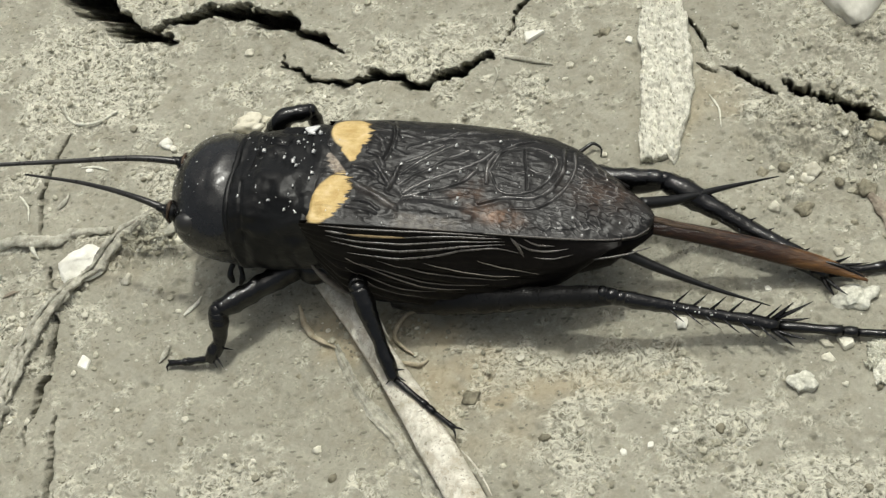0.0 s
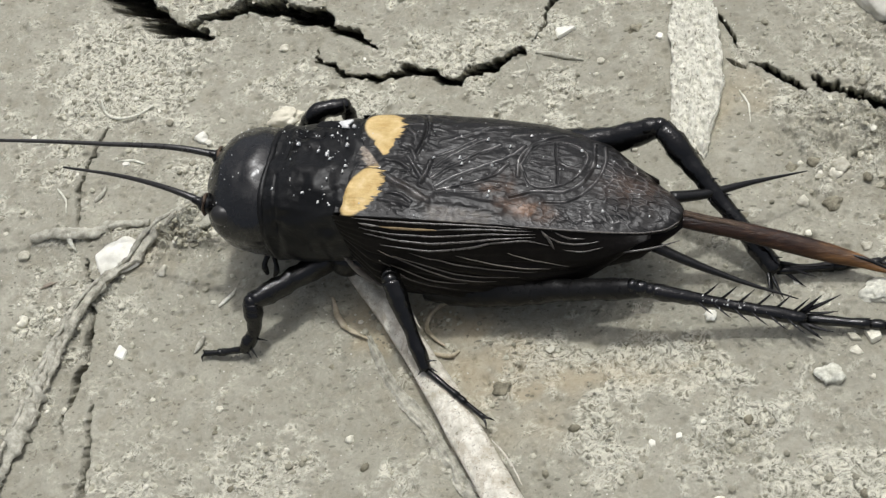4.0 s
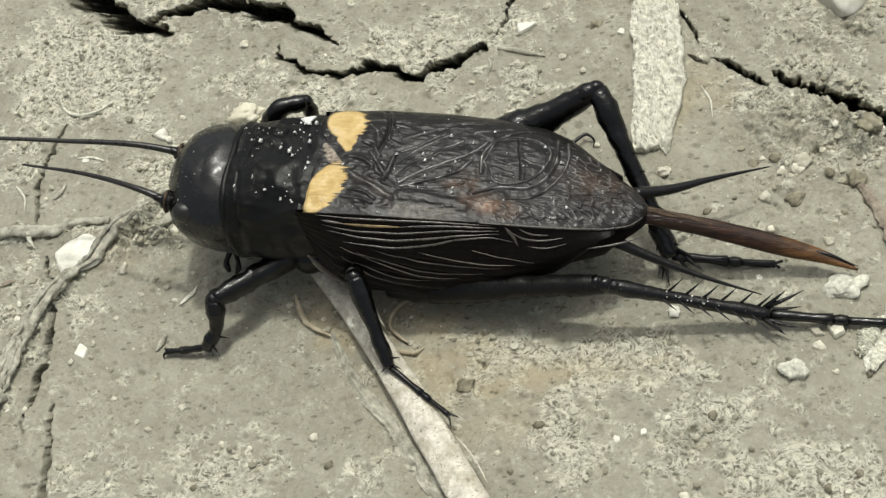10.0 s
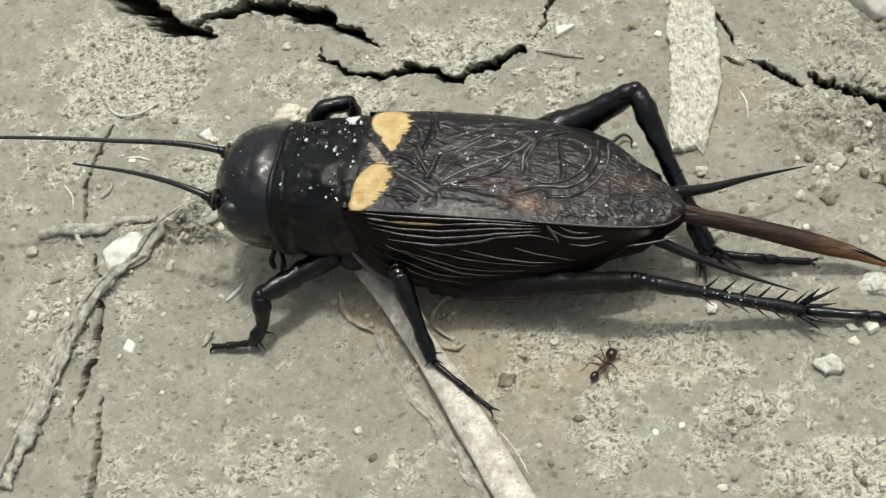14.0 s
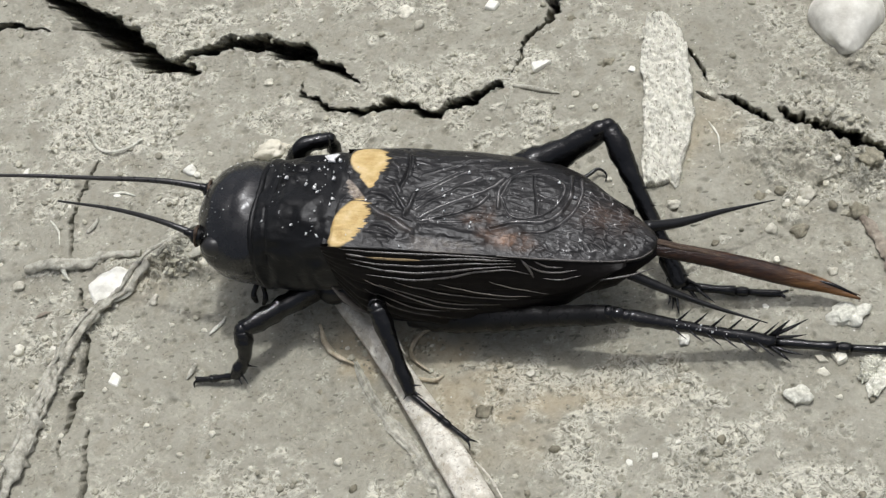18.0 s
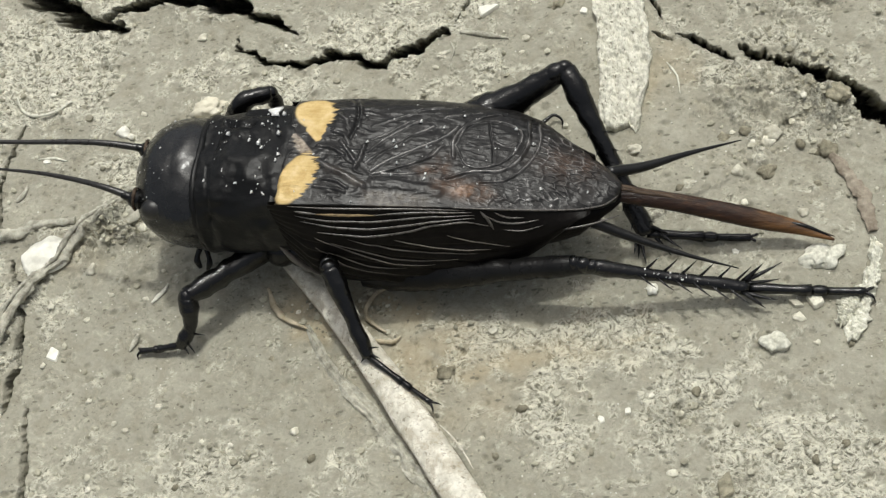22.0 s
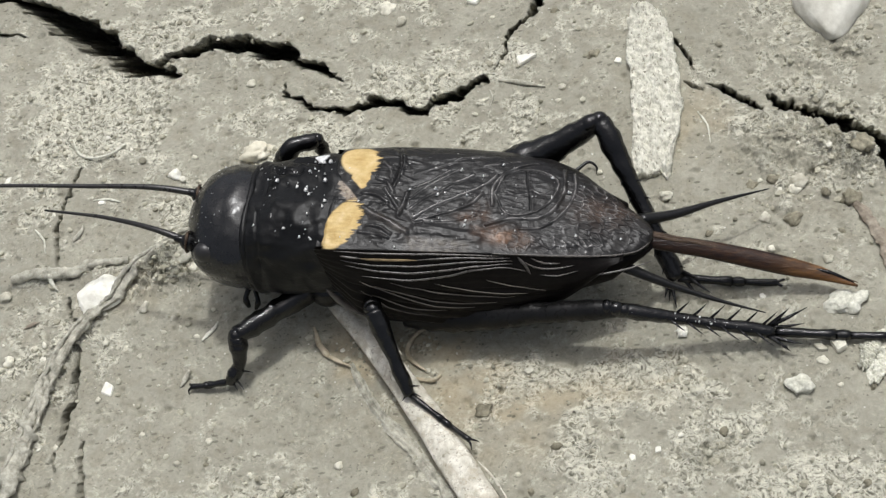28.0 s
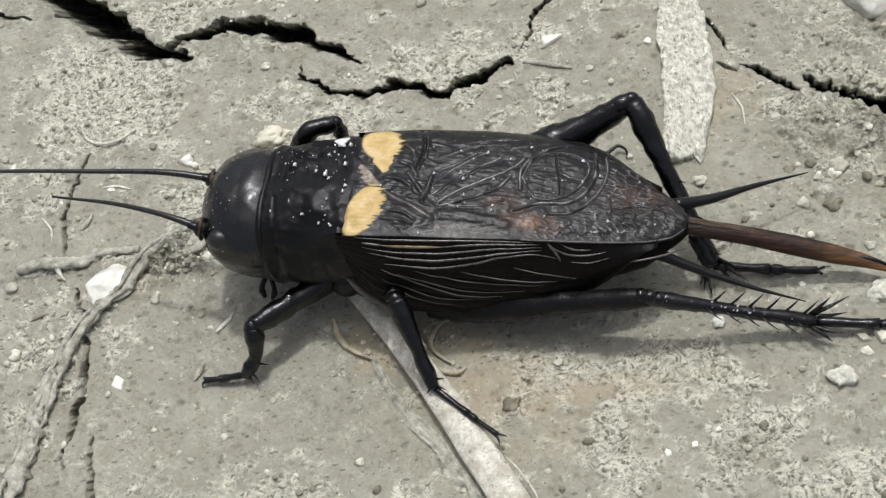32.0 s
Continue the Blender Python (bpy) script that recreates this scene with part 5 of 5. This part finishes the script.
def plant_bits():
    straw = strip([(-10.7, 2.7, 0.7), (-9.65, 1.0, 0.75), (-7.3, -2.8, 0.78), (-5.1, -6.6, 0.75), (-3.35, -10.0, 0.7), (-1.1, -14.4, 0.6), (2.6, -21.4, 0.5), (5.6, -27, 0.5)], [1.3, 1.35, 1.7, 1.9, 2.0, 2.0, 2.0], 0.35, 2, STEM, "straw", "bleached flat dry straw lying on mud", "straw", arch=0.35, rough=0.04)
    strip([(-9.3, -2.6), (-7.9, -5.6), (-5.8, -8.6), (-2.9, -13.2), (1.1, -20)], [0.3, 0.75, 0.95, 1.05, 1.0], 0.25, 4, GREYSTEM, "straw", "grey weathered straw half sunk in mud", "straw", z0=-0.04, rough=0.35, arch=0.1, grit=0.07)
    bark = strip([(9.4, 20.7, 0.5), (9.7, 17.0, 0.55), (9.6, 12.5, 0.5), (8.9, 7.6, 0.45)], [1.3, 2.3, 2.9, 3.0, 3.0, 3.05, 2.65, 2.4, 2.15], 0.5, 6, WOOD, "bark_strip", "pale grey rough strip of bark or wood", "bark", rough=0.1, arch=0.15, grit=0.17)
    for k, (x, y, a) in enumerate(((10.9, 13.4, 80), (8.3, 16.5, 95), (10.3, 9.4, 70), (9.2, 18.8, 85), (9.6, 11.5, 88))):
        part("splinter", tube([(-0.9, 0, 0), (0, 0.06, 0.06), (0.9, -0.05, 0.0)], [0.04, 0.13, 0.1, 0.02], 22, 7, 0.6, wobble=0.5, seed=20 + k), WOOD, bark, at=at_mm(x, y, 0.78, 0, 0, a))
    for k, (x, y) in enumerate(((-6.9, -1.6), (-4.3, -8.9), (-1.2, -11.7))):
        part("fibre", tube([(-1.6, 0, 0), (0, 0.1, 0.05), (1.6, -0.05, 0.0)], [0.03, 0.08, 0.07, 0.02], 26, 7, 0.6, wobble=0.4, seed=30 + k), STEM, straw, at=at_mm(x, y, 0.95, 0, 0, -59))
    strip([(20.0, 4.1), (20.5, 3.2), (20.9, 2.0), (21.3, 0.7), (21.4, -0.5), (21.5, -1.5)], [0.3, 0.75, 0.7, 0.85, 0.8, 0.55], 0.08, 8, LEAF, "dry_leaf", "narrow torn brown dry leaf on mud", "leaf", z0=0.14, rough=0.22, arch=0.1)
    strip([(21.4, -1.9), (21.25, -3.4), (20.5, -5.2), (19.8, -6.7), (19.4, -8.1)], [0.3, 0.75, 0.95, 1.15, 0.55], 0.12, 12, BARK, "husk_flake", "pale torn fibrous husk on mud", "husk", z0=0.16, rough=0.4, arch=0.08, grit=0.07)
    strip([(20.0, -5.2), (19.3, -6.2), (18.9, -7.1)], [0.4, 0.95, 0.8, 0.4], 0.12, 14, BARK, "husk_flake", "small pale torn husk flake on mud", "husk", z0=0.22, rough=0.4, arch=0.06, grit=0.07)


plant_bits()


def thing_tube(name, label, category, mat, pts, radii, n=40, seg=9, wobble=0.12, seed=0, flat=1.0, lift=0.0):
    p = [(q[0], q[1], (q[2] if len(q) > 2 else on_ground(q[0], q[1])) + lift) for q in pts]
    return tagged(part(name, tube(p, radii, n, seg, flat, wobble=wobble, seed=seed), mat), label, category)


def twigs():
    t = thing_tube("twig", "pale crusted twig fragment on mud", "twig", GREYSTEM, [(-30.6, 6.5), (-28.6, 6.6), (-27.0, 6.5), (-25.4, 6.9), (-23.2, 6.9)], [0.26, 0.4, 0.32, 0.3, 0.2], 150, 14, 0.4, 1, 0.75, lift=0.22)
    part("side_shoot", tube([(-28.2, 6.5, 0.3), (-28.0, 5.9, 0.25), (-27.6, 5.3, 0.1)], [0.2, 0.14, 0.05], 12, 8, wobble=0.2, seed=3), BARK, t)
    way = [(-18.8, 8.4), (-20.6, 7.1), (-22.7, 5.7), (-24.0, 4.2), (-25.6, 2.4), (-27.0, 0.0), (-28.1, -3.2), (-29.0, -7.0), (-30, -11)]
    r = thing_tube("root", "pale grey fibrous root crusted with mud", "root", GREYSTEM, way, [0.2, 0.34, 0.36, 0.36, 0.42, 0.5, 0.52, 0.42], 200, 14, 0.8, 4, 0.6, lift=0.26)
    for k, (dx, first, last) in enumerate(((0.34, 0, 6), (-0.28, 1, 8), (0.05, 0, 5), (-0.42, 4, 9), (0.46, 3, 8))):
        line = [(x + dx + 0.16 * math.sin(x * 1.3 + 2 * k), y + 0.25 * dx, on_ground(x, y) + 0.36 + 0.1 * (k % 2)) for x, y in way[first:last]]
        part("strand", tube(line, [0.05, 0.14, 0.13, 0.15, 0.12, 0.05], 130, 8, wobble=0.8, seed=6 + k), GREYSTEM, r)
    thing_tube("fibre", "thin curled pale plant fibre", "fibre", BARK, [(-27.6, 16.9), (-27.2, 15.9), (-26.2, 15.2), (-25.0, 15.3), (-24.1, 16.1)], [0.05, 0.1, 0.1, 0.08], 30, 6, 0.05, 0, lift=0.15)
    thing_tube("fibre", "dark small stick fragment on mud", "stick", GREYSTEM, [(0.1, 16.8), (1.5, 16.3), (3.0, 15.7)], [0.12, 0.2, 0.06], 20, 7, 0.2, 2, lift=0.08)
    thing_tube("fibre", "curled tan plant fibre beside the stem", "fibre", TANLEAF, [(-4.6, -0.8), (-5.1, -0.85), (-5.75, -1.4), (-6.0, -2.3), (-5.3, -3.3), (-4.9, -3.65)], [0.06, 0.12, 0.13, 0.1, 0.05], 40, 8, 0.2, 3, lift=0.2)
    thing_tube("fibre", "short brown plant fibre beside the stem", "fibre", TANLEAF, [(-6.0, -3.9), (-5.2, -4.15), (-4.4, -4.3), (-4.1, -4.0)], [0.05, 0.14, 0.12, 0.05], 30, 8, 0.2, 6, lift=0.15)
    thing_tube("fibre", "tan splinter of dry leaf beside the stem", "splinter", TANLEAF, [(-11.43, 0.1), (-10.95, -1.4), (-10.31, -2.2), (-9.2, -2.85)], [0.08, 0.2, 0.16, 0.06], 30, 8, 0.3, 4, 0.7, lift=0.22)
    for k, (a, b, r, mat, label) in enumerate((((-29.6, 10.3), (-28.7, 8.3), 0.11, BARK, "thin pale straw bit on mud"), ((-28.1, 9.7), (-28.4, 7.2), 0.07, BARK, "thin pale straw bit on mud"), ((-29.6, 3.0), (-28.6, 3.4), 0.13, LEAF, "brown leaf scrap on mud"),
                                               ((-25.9, 11.9), (-24.1, 11.5), 0.12, BARK, "flat pale sliver on mud"), ((-27.0, 9.0), (-26.4, 10.1), 0.2, GREYSTEM, "dark grey leaf scrap on mud"), ((-18.2, 0.3), (-17.3, 1.5), 0.14, BARK, "pale crumbly plant scrap on mud"),
                                               ((12.0, 11.9), (12.5, 9.4), 0.07, BARK, "pale fluffy plant fibre by the bark"), ((-0.5, 16.2), (-0.6, 14.9), 0.05, GREYSTEM, "thin dark root hair in a crack"), ((20.0, 4.2), (20.5, 2.9), 0.1, GREYSTEM, "thin grey stalk on mud"))):
        mid = ((a[0] + b[0]) / 2 + 0.2, (a[1] + b[1]) / 2 + 0.1)
        thing_tube("splinter", label, "splinter", mat, [a, mid, b], [r * 0.4, r, r * 0.8, r * 0.3], 26, 7, 0.5, 11 + k, 0.5, lift=0.08)["group"] = "plant scraps on the mud"
    thing_tube("fibre", "small brown dry splinter on mud", "splinter", GREYSTEM, [(-18.9, -1.6), (-19.4, -2.6)], [0.08, 0.2, 0.05], 12, 7, 0.2, 5, 0.5, lift=0.1)


twigs()


# ---------------------------------------------------------------- stones
STONES = [  # x, y, radii, turn, material, name, label
    (-1.2, 23.8, 0.45, 0.42, 0.2, 10, WHITE, "chip", "white square stone chip"),
    (1.9, 18.1, 0.62, 0.5, 0.2, 20, WHITE, "chip", "white triangular stone chip"),
    (-23.9, -2.1, 0.36, 0.5, 0.14, 25, WHITE, "chip", "white flat rectangular chip"),
    (-20.6, 13.0, 0.4, 0.36, 0.3, 0, WHITE, "pebble", "small round white pebble"),
    (-16.0, 19.7, 0.33, 0.26, 0.2, 0, STONE, "pebble", "tiny pale pebble"),
    (15.5, -7.6, 0.68, 0.6, 0.5, 0, BARK, "pebble", "rough pale lump of dried mud"),
    (18.7, -2.7, 1.0, 0.7, 0.5, 15, BARK, "pebble", "rough pale lump of dried mud under the ovipositor"),
    (17.9, -5.3, 0.45, 0.55, 0.3, -20, STONE, "flake", "small pale wedge-shaped stone"),
    (16.9, -5.4, 0.4, 0.2, 0.18, -40, STONE, "flake", "small pale flake of stone"),
    (9.6, -3.4, 0.32, 0.38, 0.25, 0, WHITE, "pebble", "tiny white pebble beside the hind leg"),
    (-24.8, 4.7, 1.45, 1.25, 0.35, 30, WHITE, "shell", "flat round white shell fragment under a root"),
    (-22.0, 3.3, 0.22, 0.4, 0.2, -20, STONE, "pebble", "small pale oval seed-like stone"),
    (-31.0, 5.5, 0.38, 0.36, 0.25, 0, STONE, "pebble", "small pale pebble"),
    (-19.8, 6.5, 1.1, 0.6, 0.4, 40, MUDDY, "clod", "crumbly grey clod of mud"),
    (-15.2, 13.7, 1.0, 0.6, 0.5, 10, PINK, "pebble", "pale beige stone behind the head"),
    (20.9, 18.9, 2.3, 2.9, 1.4, -8, CHALK, "stone", "large smooth white stone"),
    (-14.0, 28.5, 1.8, 1.2, 0.35, 15, PINK, "stone", "pinkish beige stone sunk in mud"),
    (6.1, 17.7, 0.38, 0.3, 0.22, 40, DARKSTONE, "pebble", "small dark brown pebble"),
    (-1.8, -6.6, 0.5, 0.42, 0.16, 0, DARKSTONE, "pebble", "flat brown pebble sunk in crust"),
    (12.0, -15.4, 0.42, 0.75, 0.14, -20, DARKSTONE, "flake", "flat brown flake of stone"),
    (-14.2, -9.8, 0.24, 0.22, 0.18, 0, STONE, "pebble", "tiny pale pebble"),
    (-6.0, -14.4, 0.25, 0.5, 0.18, -15, WHITE, "chip", "white sliver of stone"),
    (-17.5, -6.5, 0.2, 0.2, 0.12, 0, STONE, "pebble", "tiny pale pebble"),
    (-7.0, 24.3, 0.6, 0.5, 0.2, 0, STONE, "pebble", "flat grey pebble"),
    (21.0, 7.6, 0.7, 0.6, 0.45, 0, DARKSTONE, "pebble", "grey rounded clod"),
    (19.9, 4.3, 0.6, 0.5, 0.35, 0, DARKSTONE, "pebble", "grey rounded clod"),
    (16.6, 3.4, 0.5, 0.45, 0.3, 0, DARKSTONE, "pebble", "grey rounded clod"),
    (17.2, 5.9, 0.45, 0.5, 0.35, 0, STONE, "pebble", "pale rough lump of mud"),
    (9.5, 6.0, 0.4, 0.3, 0.25, 0, STONE, "pebble", "small pale pebble"),
    (14.5, 6.2, 0.4, 0.35, 0.25, 0, DARKSTONE, "pebble", "small brown pebble"),
]


def stones():
    for k, (x, y, a, b, c, turn, mat, name, label) in enumerate(STONES):
        flat = name in ("chip", "flake")
        shape = chip_shape(a * 1.1, b * 1.1, c * 0.7, 4 + (k == 1) * -1, k) if flat else rock((a, b, c), k + 1, 0.16 if name == "shell" else 0.24 if name == "stone" else 0.38, 4 if a > 0.6 else 3)
        if name == "stone" and mat is CHALK:
            shape = rock((a, b, c), k + 1, 0.1, 4)
            shape = [(p[0] * (1 - 0.62 * max(0.0, -p[1] / b)), p[1], p[2] * (1 - 0.4 * max(0.0, -p[1] / b))) for p in shape[0]], shape[1]
        tagged(part(name, shape, mat, at=at_mm(x, y, on_ground(x, y) + c * (0.5 if flat else 0.15), 0, 0, turn), smooth=not flat), label + " on dried mud" if "mud" not in label else label, "shell" if name == "shell" else "stone", "stones on the mud")


SMALL = ((STONE, "tiny pale pebble on dried mud", ((-10, -9, 0.28), (-19.3, -7.7, 0.25), (-20.7, 1.4, 0.2), (-22.1, 0, 0.2), (-18.6, 0.7, 0.22), (17.6, -7.9, 0.22), (9.5, -14.3, 0.28), (-6, 22.9, 0.5), (4, 15.7, 0.28), (3.7, 14.6, 0.2), (15, 3.7, 0.38), (18.1, 0.3, 0.3), (16.9, 5.4, 0.45), (5.8, 8.6, 0.25), (-20.7, 26.2, 0.3), (-30.3, 0.8, 0.4), (-28.8, 1.5, 0.3), (-12.1, 10.4, 0.3), (-15.5, 14.3, 0.45), (-19.4, 14.2, 0.25), (-19, 5.6, 0.35), (-26.7, -5.7, 0.25), (-21.6, -5.4, 0.22), (-24.4, -2.8, 0.2), (16.9, -6.2, 0.3), (21.5, -2.4, 0.3), (10.7, 4.6, 0.25), (-0.1, 22.1, 0.2), (15.1, 1.5, 0.2))),
         (WHITE, "tiny white stone chip on dried mud", ((7.6, -10.5, 0.24), (6.2, -10.8, 0.26), (7.6, 16.7, 0.3), (-8.6, 27.9, 0.45), (14.8, 24.5, 0.25), (14.2, -1.6, 0.22), (-31.8, 14.5, 0.3), (-25.3, 11.6, 0.25))),
         (DARKSTONE, "tiny brown pebble sunk in dried mud", ((16.5, -14.5, 0.3), (18.1, -13.8, 0.26), (2.2, -9.6, 0.3), (11.2, -9.9, 0.3), (19.3, -8.1, 0.25), (-9.1, -10.8, 0.3), (-16.4, -11.5, 0.25), (-17.6, -8, 0.2), (0.6, -12, 0.25), (15.8, 6.2, 0.4), (18.6, 4.8, 0.32), (19.1, 2.1, 0.28), (11.7, 3.1, 0.25), (3.9, 21.8, 0.35), (-11.3, -4.3, 0.2))))


def small_stones():
    rng = np.random.RandomState(31)
    for mat, label, places in SMALL:
        for k, (x, y, r) in enumerate(places):
            a, b, c = r * rng.uniform(0.75, 1.2), r * rng.uniform(0.6, 1.0), r * rng.uniform(0.4, 0.7)
            shape = chip_shape(a, b, c * 0.6, 4 + k % 2, 50 + k) if mat is WHITE else rock((a, b, c), 60 + k + len(places), 0.4, 2)
            tagged(part("pebble", shape, mat, at=at_mm(x, y, on_ground(x, y) + c * 0.15, 0, 0, rng.uniform(0, 180)), smooth=mat is not WHITE), label, "stone", "small stones on the mud")


stones()
small_stones()


def crumbs():
    """Loose grains, thickest on the crusted patches."""
    rng = np.random.RandomState(23)
    base = rock((1, 1, 0.8), 3, 0.3, 1)
    bv = np.array(base[0])
    verts, faces = [], []
    xs, ys = rng.uniform(-37, 27, 30000), rng.uniform(-19, 35, 30000)
    share = relief(xs[None], ys[None])[1][0]
    keep = rng.rand(len(xs)) < 0.04 + 0.42 * share
    for x, y in zip(xs[keep], ys[keep]):
        r = 0.05 + 0.17 * rng.rand() ** 4
        a = rng.uniform(0, 6.28)
        m = np.array([[math.cos(a), -math.sin(a), 0], [math.sin(a), math.cos(a), 0], [0, 0, 1]]) * r * rng.uniform(0.7, 1.3, (1, 3))
        o = len(verts)
        verts.extend((bv @ m.T + (x, y, on_ground(x, y) + 0.2 * r)).tolist())
        faces.extend([tuple(i + o for i in f) for f in base[1]])
    for cx, cy, rx, ry, count in ((19, 10, 2.6, 2.4, 60), (21, 6.5, 2.4, 2.4, 45), (20, 15, 3, 2, 30), (-20.3, 5.7, 1.7, 1.0, 150), (-9.0, -1.6, 1.0, 1.2, 40), (-5.0, -1.6, 0.9, 1.1, 40), (16.5, 4.5, 2.5, 2.5, 60), (10.5, -11, 2, 1.6, 60)):
        for _ in range(count):
            x, y = cx + rng.normal() * rx * 0.6, cy + rng.normal() * ry * 0.6
            r = 0.06 + 0.17 * rng.rand() ** 3
            o = len(verts)
            m = np.diag(r * rng.uniform(0.6, 1.3, 3))
            if x < 27:
                verts.extend((bv @ m.T + (x, y, on_ground(x, y) + 0.15 * r)).tolist())
                faces.extend([tuple(i + o for i in f) for f in base[1]])
    tagged(part("crumbs", (verts, faces), CRUMB, smooth=False), "loose pale grains of dried mud", "grains", kind="stuff")


crumbs()


# ---------------------------------------------------------------- movement
HIP = (-2.9, 3.4, 3.2)
POSES = {  # knee, heel, toe of the far hind leg, in the cricket's space
    "stretched": ((8.95, 3.5, 3.8), (17.4, 0.1, 0.7), (21.9, 1.3, 0.12)),
    "raised": ((7.23, 4.91, 6.16), (13.5, -0.45, 0.6), (20.04, 1.0, 0.1)),
    "drawn_up": ((5.65, 6.6, 6.87), (9.92, -0.17, 0.6), (15.03, 0.16, 0.1)),
}


def motions():
    steps = [(0.0, "stretched"), (1.5, "stretched"), (1.7, "raised"), (8.55, "raised"), (8.7, "drawn_up"), (32.0, "drawn_up")]
    rows = {"femur": [], "tibia": [], "tarsus": []}
    for t, key in steps:
        knee, heel, toe = (Vector(p) for p in POSES[key])
        root = knee + (Vector(HIP) - knee).normalized() * 11.0
        end = knee + (heel - knee).normalized() * 9.9
        rows["femur"].append((t, aim(root, knee)))
        rows["tibia"].append((t, aim(knee, end)))
        rows["tarsus"].append((t, aim(end, toe)))
    walk(far_femur, rows["femur"])
    walk(far_tibia, rows["tibia"])
    walk(far_tarsus, rows["tarsus"])
    low, high = at_mm(-17.3, 1.85, 6.7, 0, 0, 6.5), at_mm(-17.3, 1.85, 6.7)
    walk(far_antenna, [(0.0, low), (1.45, low), (1.8, high), (32.0, high)])
    track = [(0.0, 24, -120, 95), (11.0, 14, -34, 95), (12.2, 13.0, -16.2, 81), (12.4, 13.6, -9.6, 80), (12.6, 12.7, -8.0, 85), (12.8, 10.9, -6.8, 127), (13.0, 10.0, -7.1, 140), (13.2, 9.1, -8.5, 160),
             (13.4, 7.3, -10.1, 178), (13.7, 4.4, -8.2, 111), (14.0, 3.6, -6.5, 53), (14.2, 5.3, -4.7, 31), (14.5, 6.3, -5.7, 23), (15.0, 8.0, -4.0, 60), (15.5, 8.2, -1.0, 95), (16.2, 7.6, 2.0, 80),
             (16.7, 9.0, 5.0, 55), (17.0, 11.0, 7.5, 47), (17.2, 11.9, 10.9, 60), (17.4, 15.5, 14.4, 45), (17.6, 17.6, 15.7, 30), (17.8, 21.4, 16.0, 12), (18.2, 28, 18, 15), (19.0, 42, 24, 25), (32.0, 150, 90, 30)]
    walk(ant, [(t, at_mm(x, y, on_ground(x, y) if abs(x) < 30 and abs(y) < 20 else 0.0, 0, 0, a)) for t, x, y, a in track])


motions()
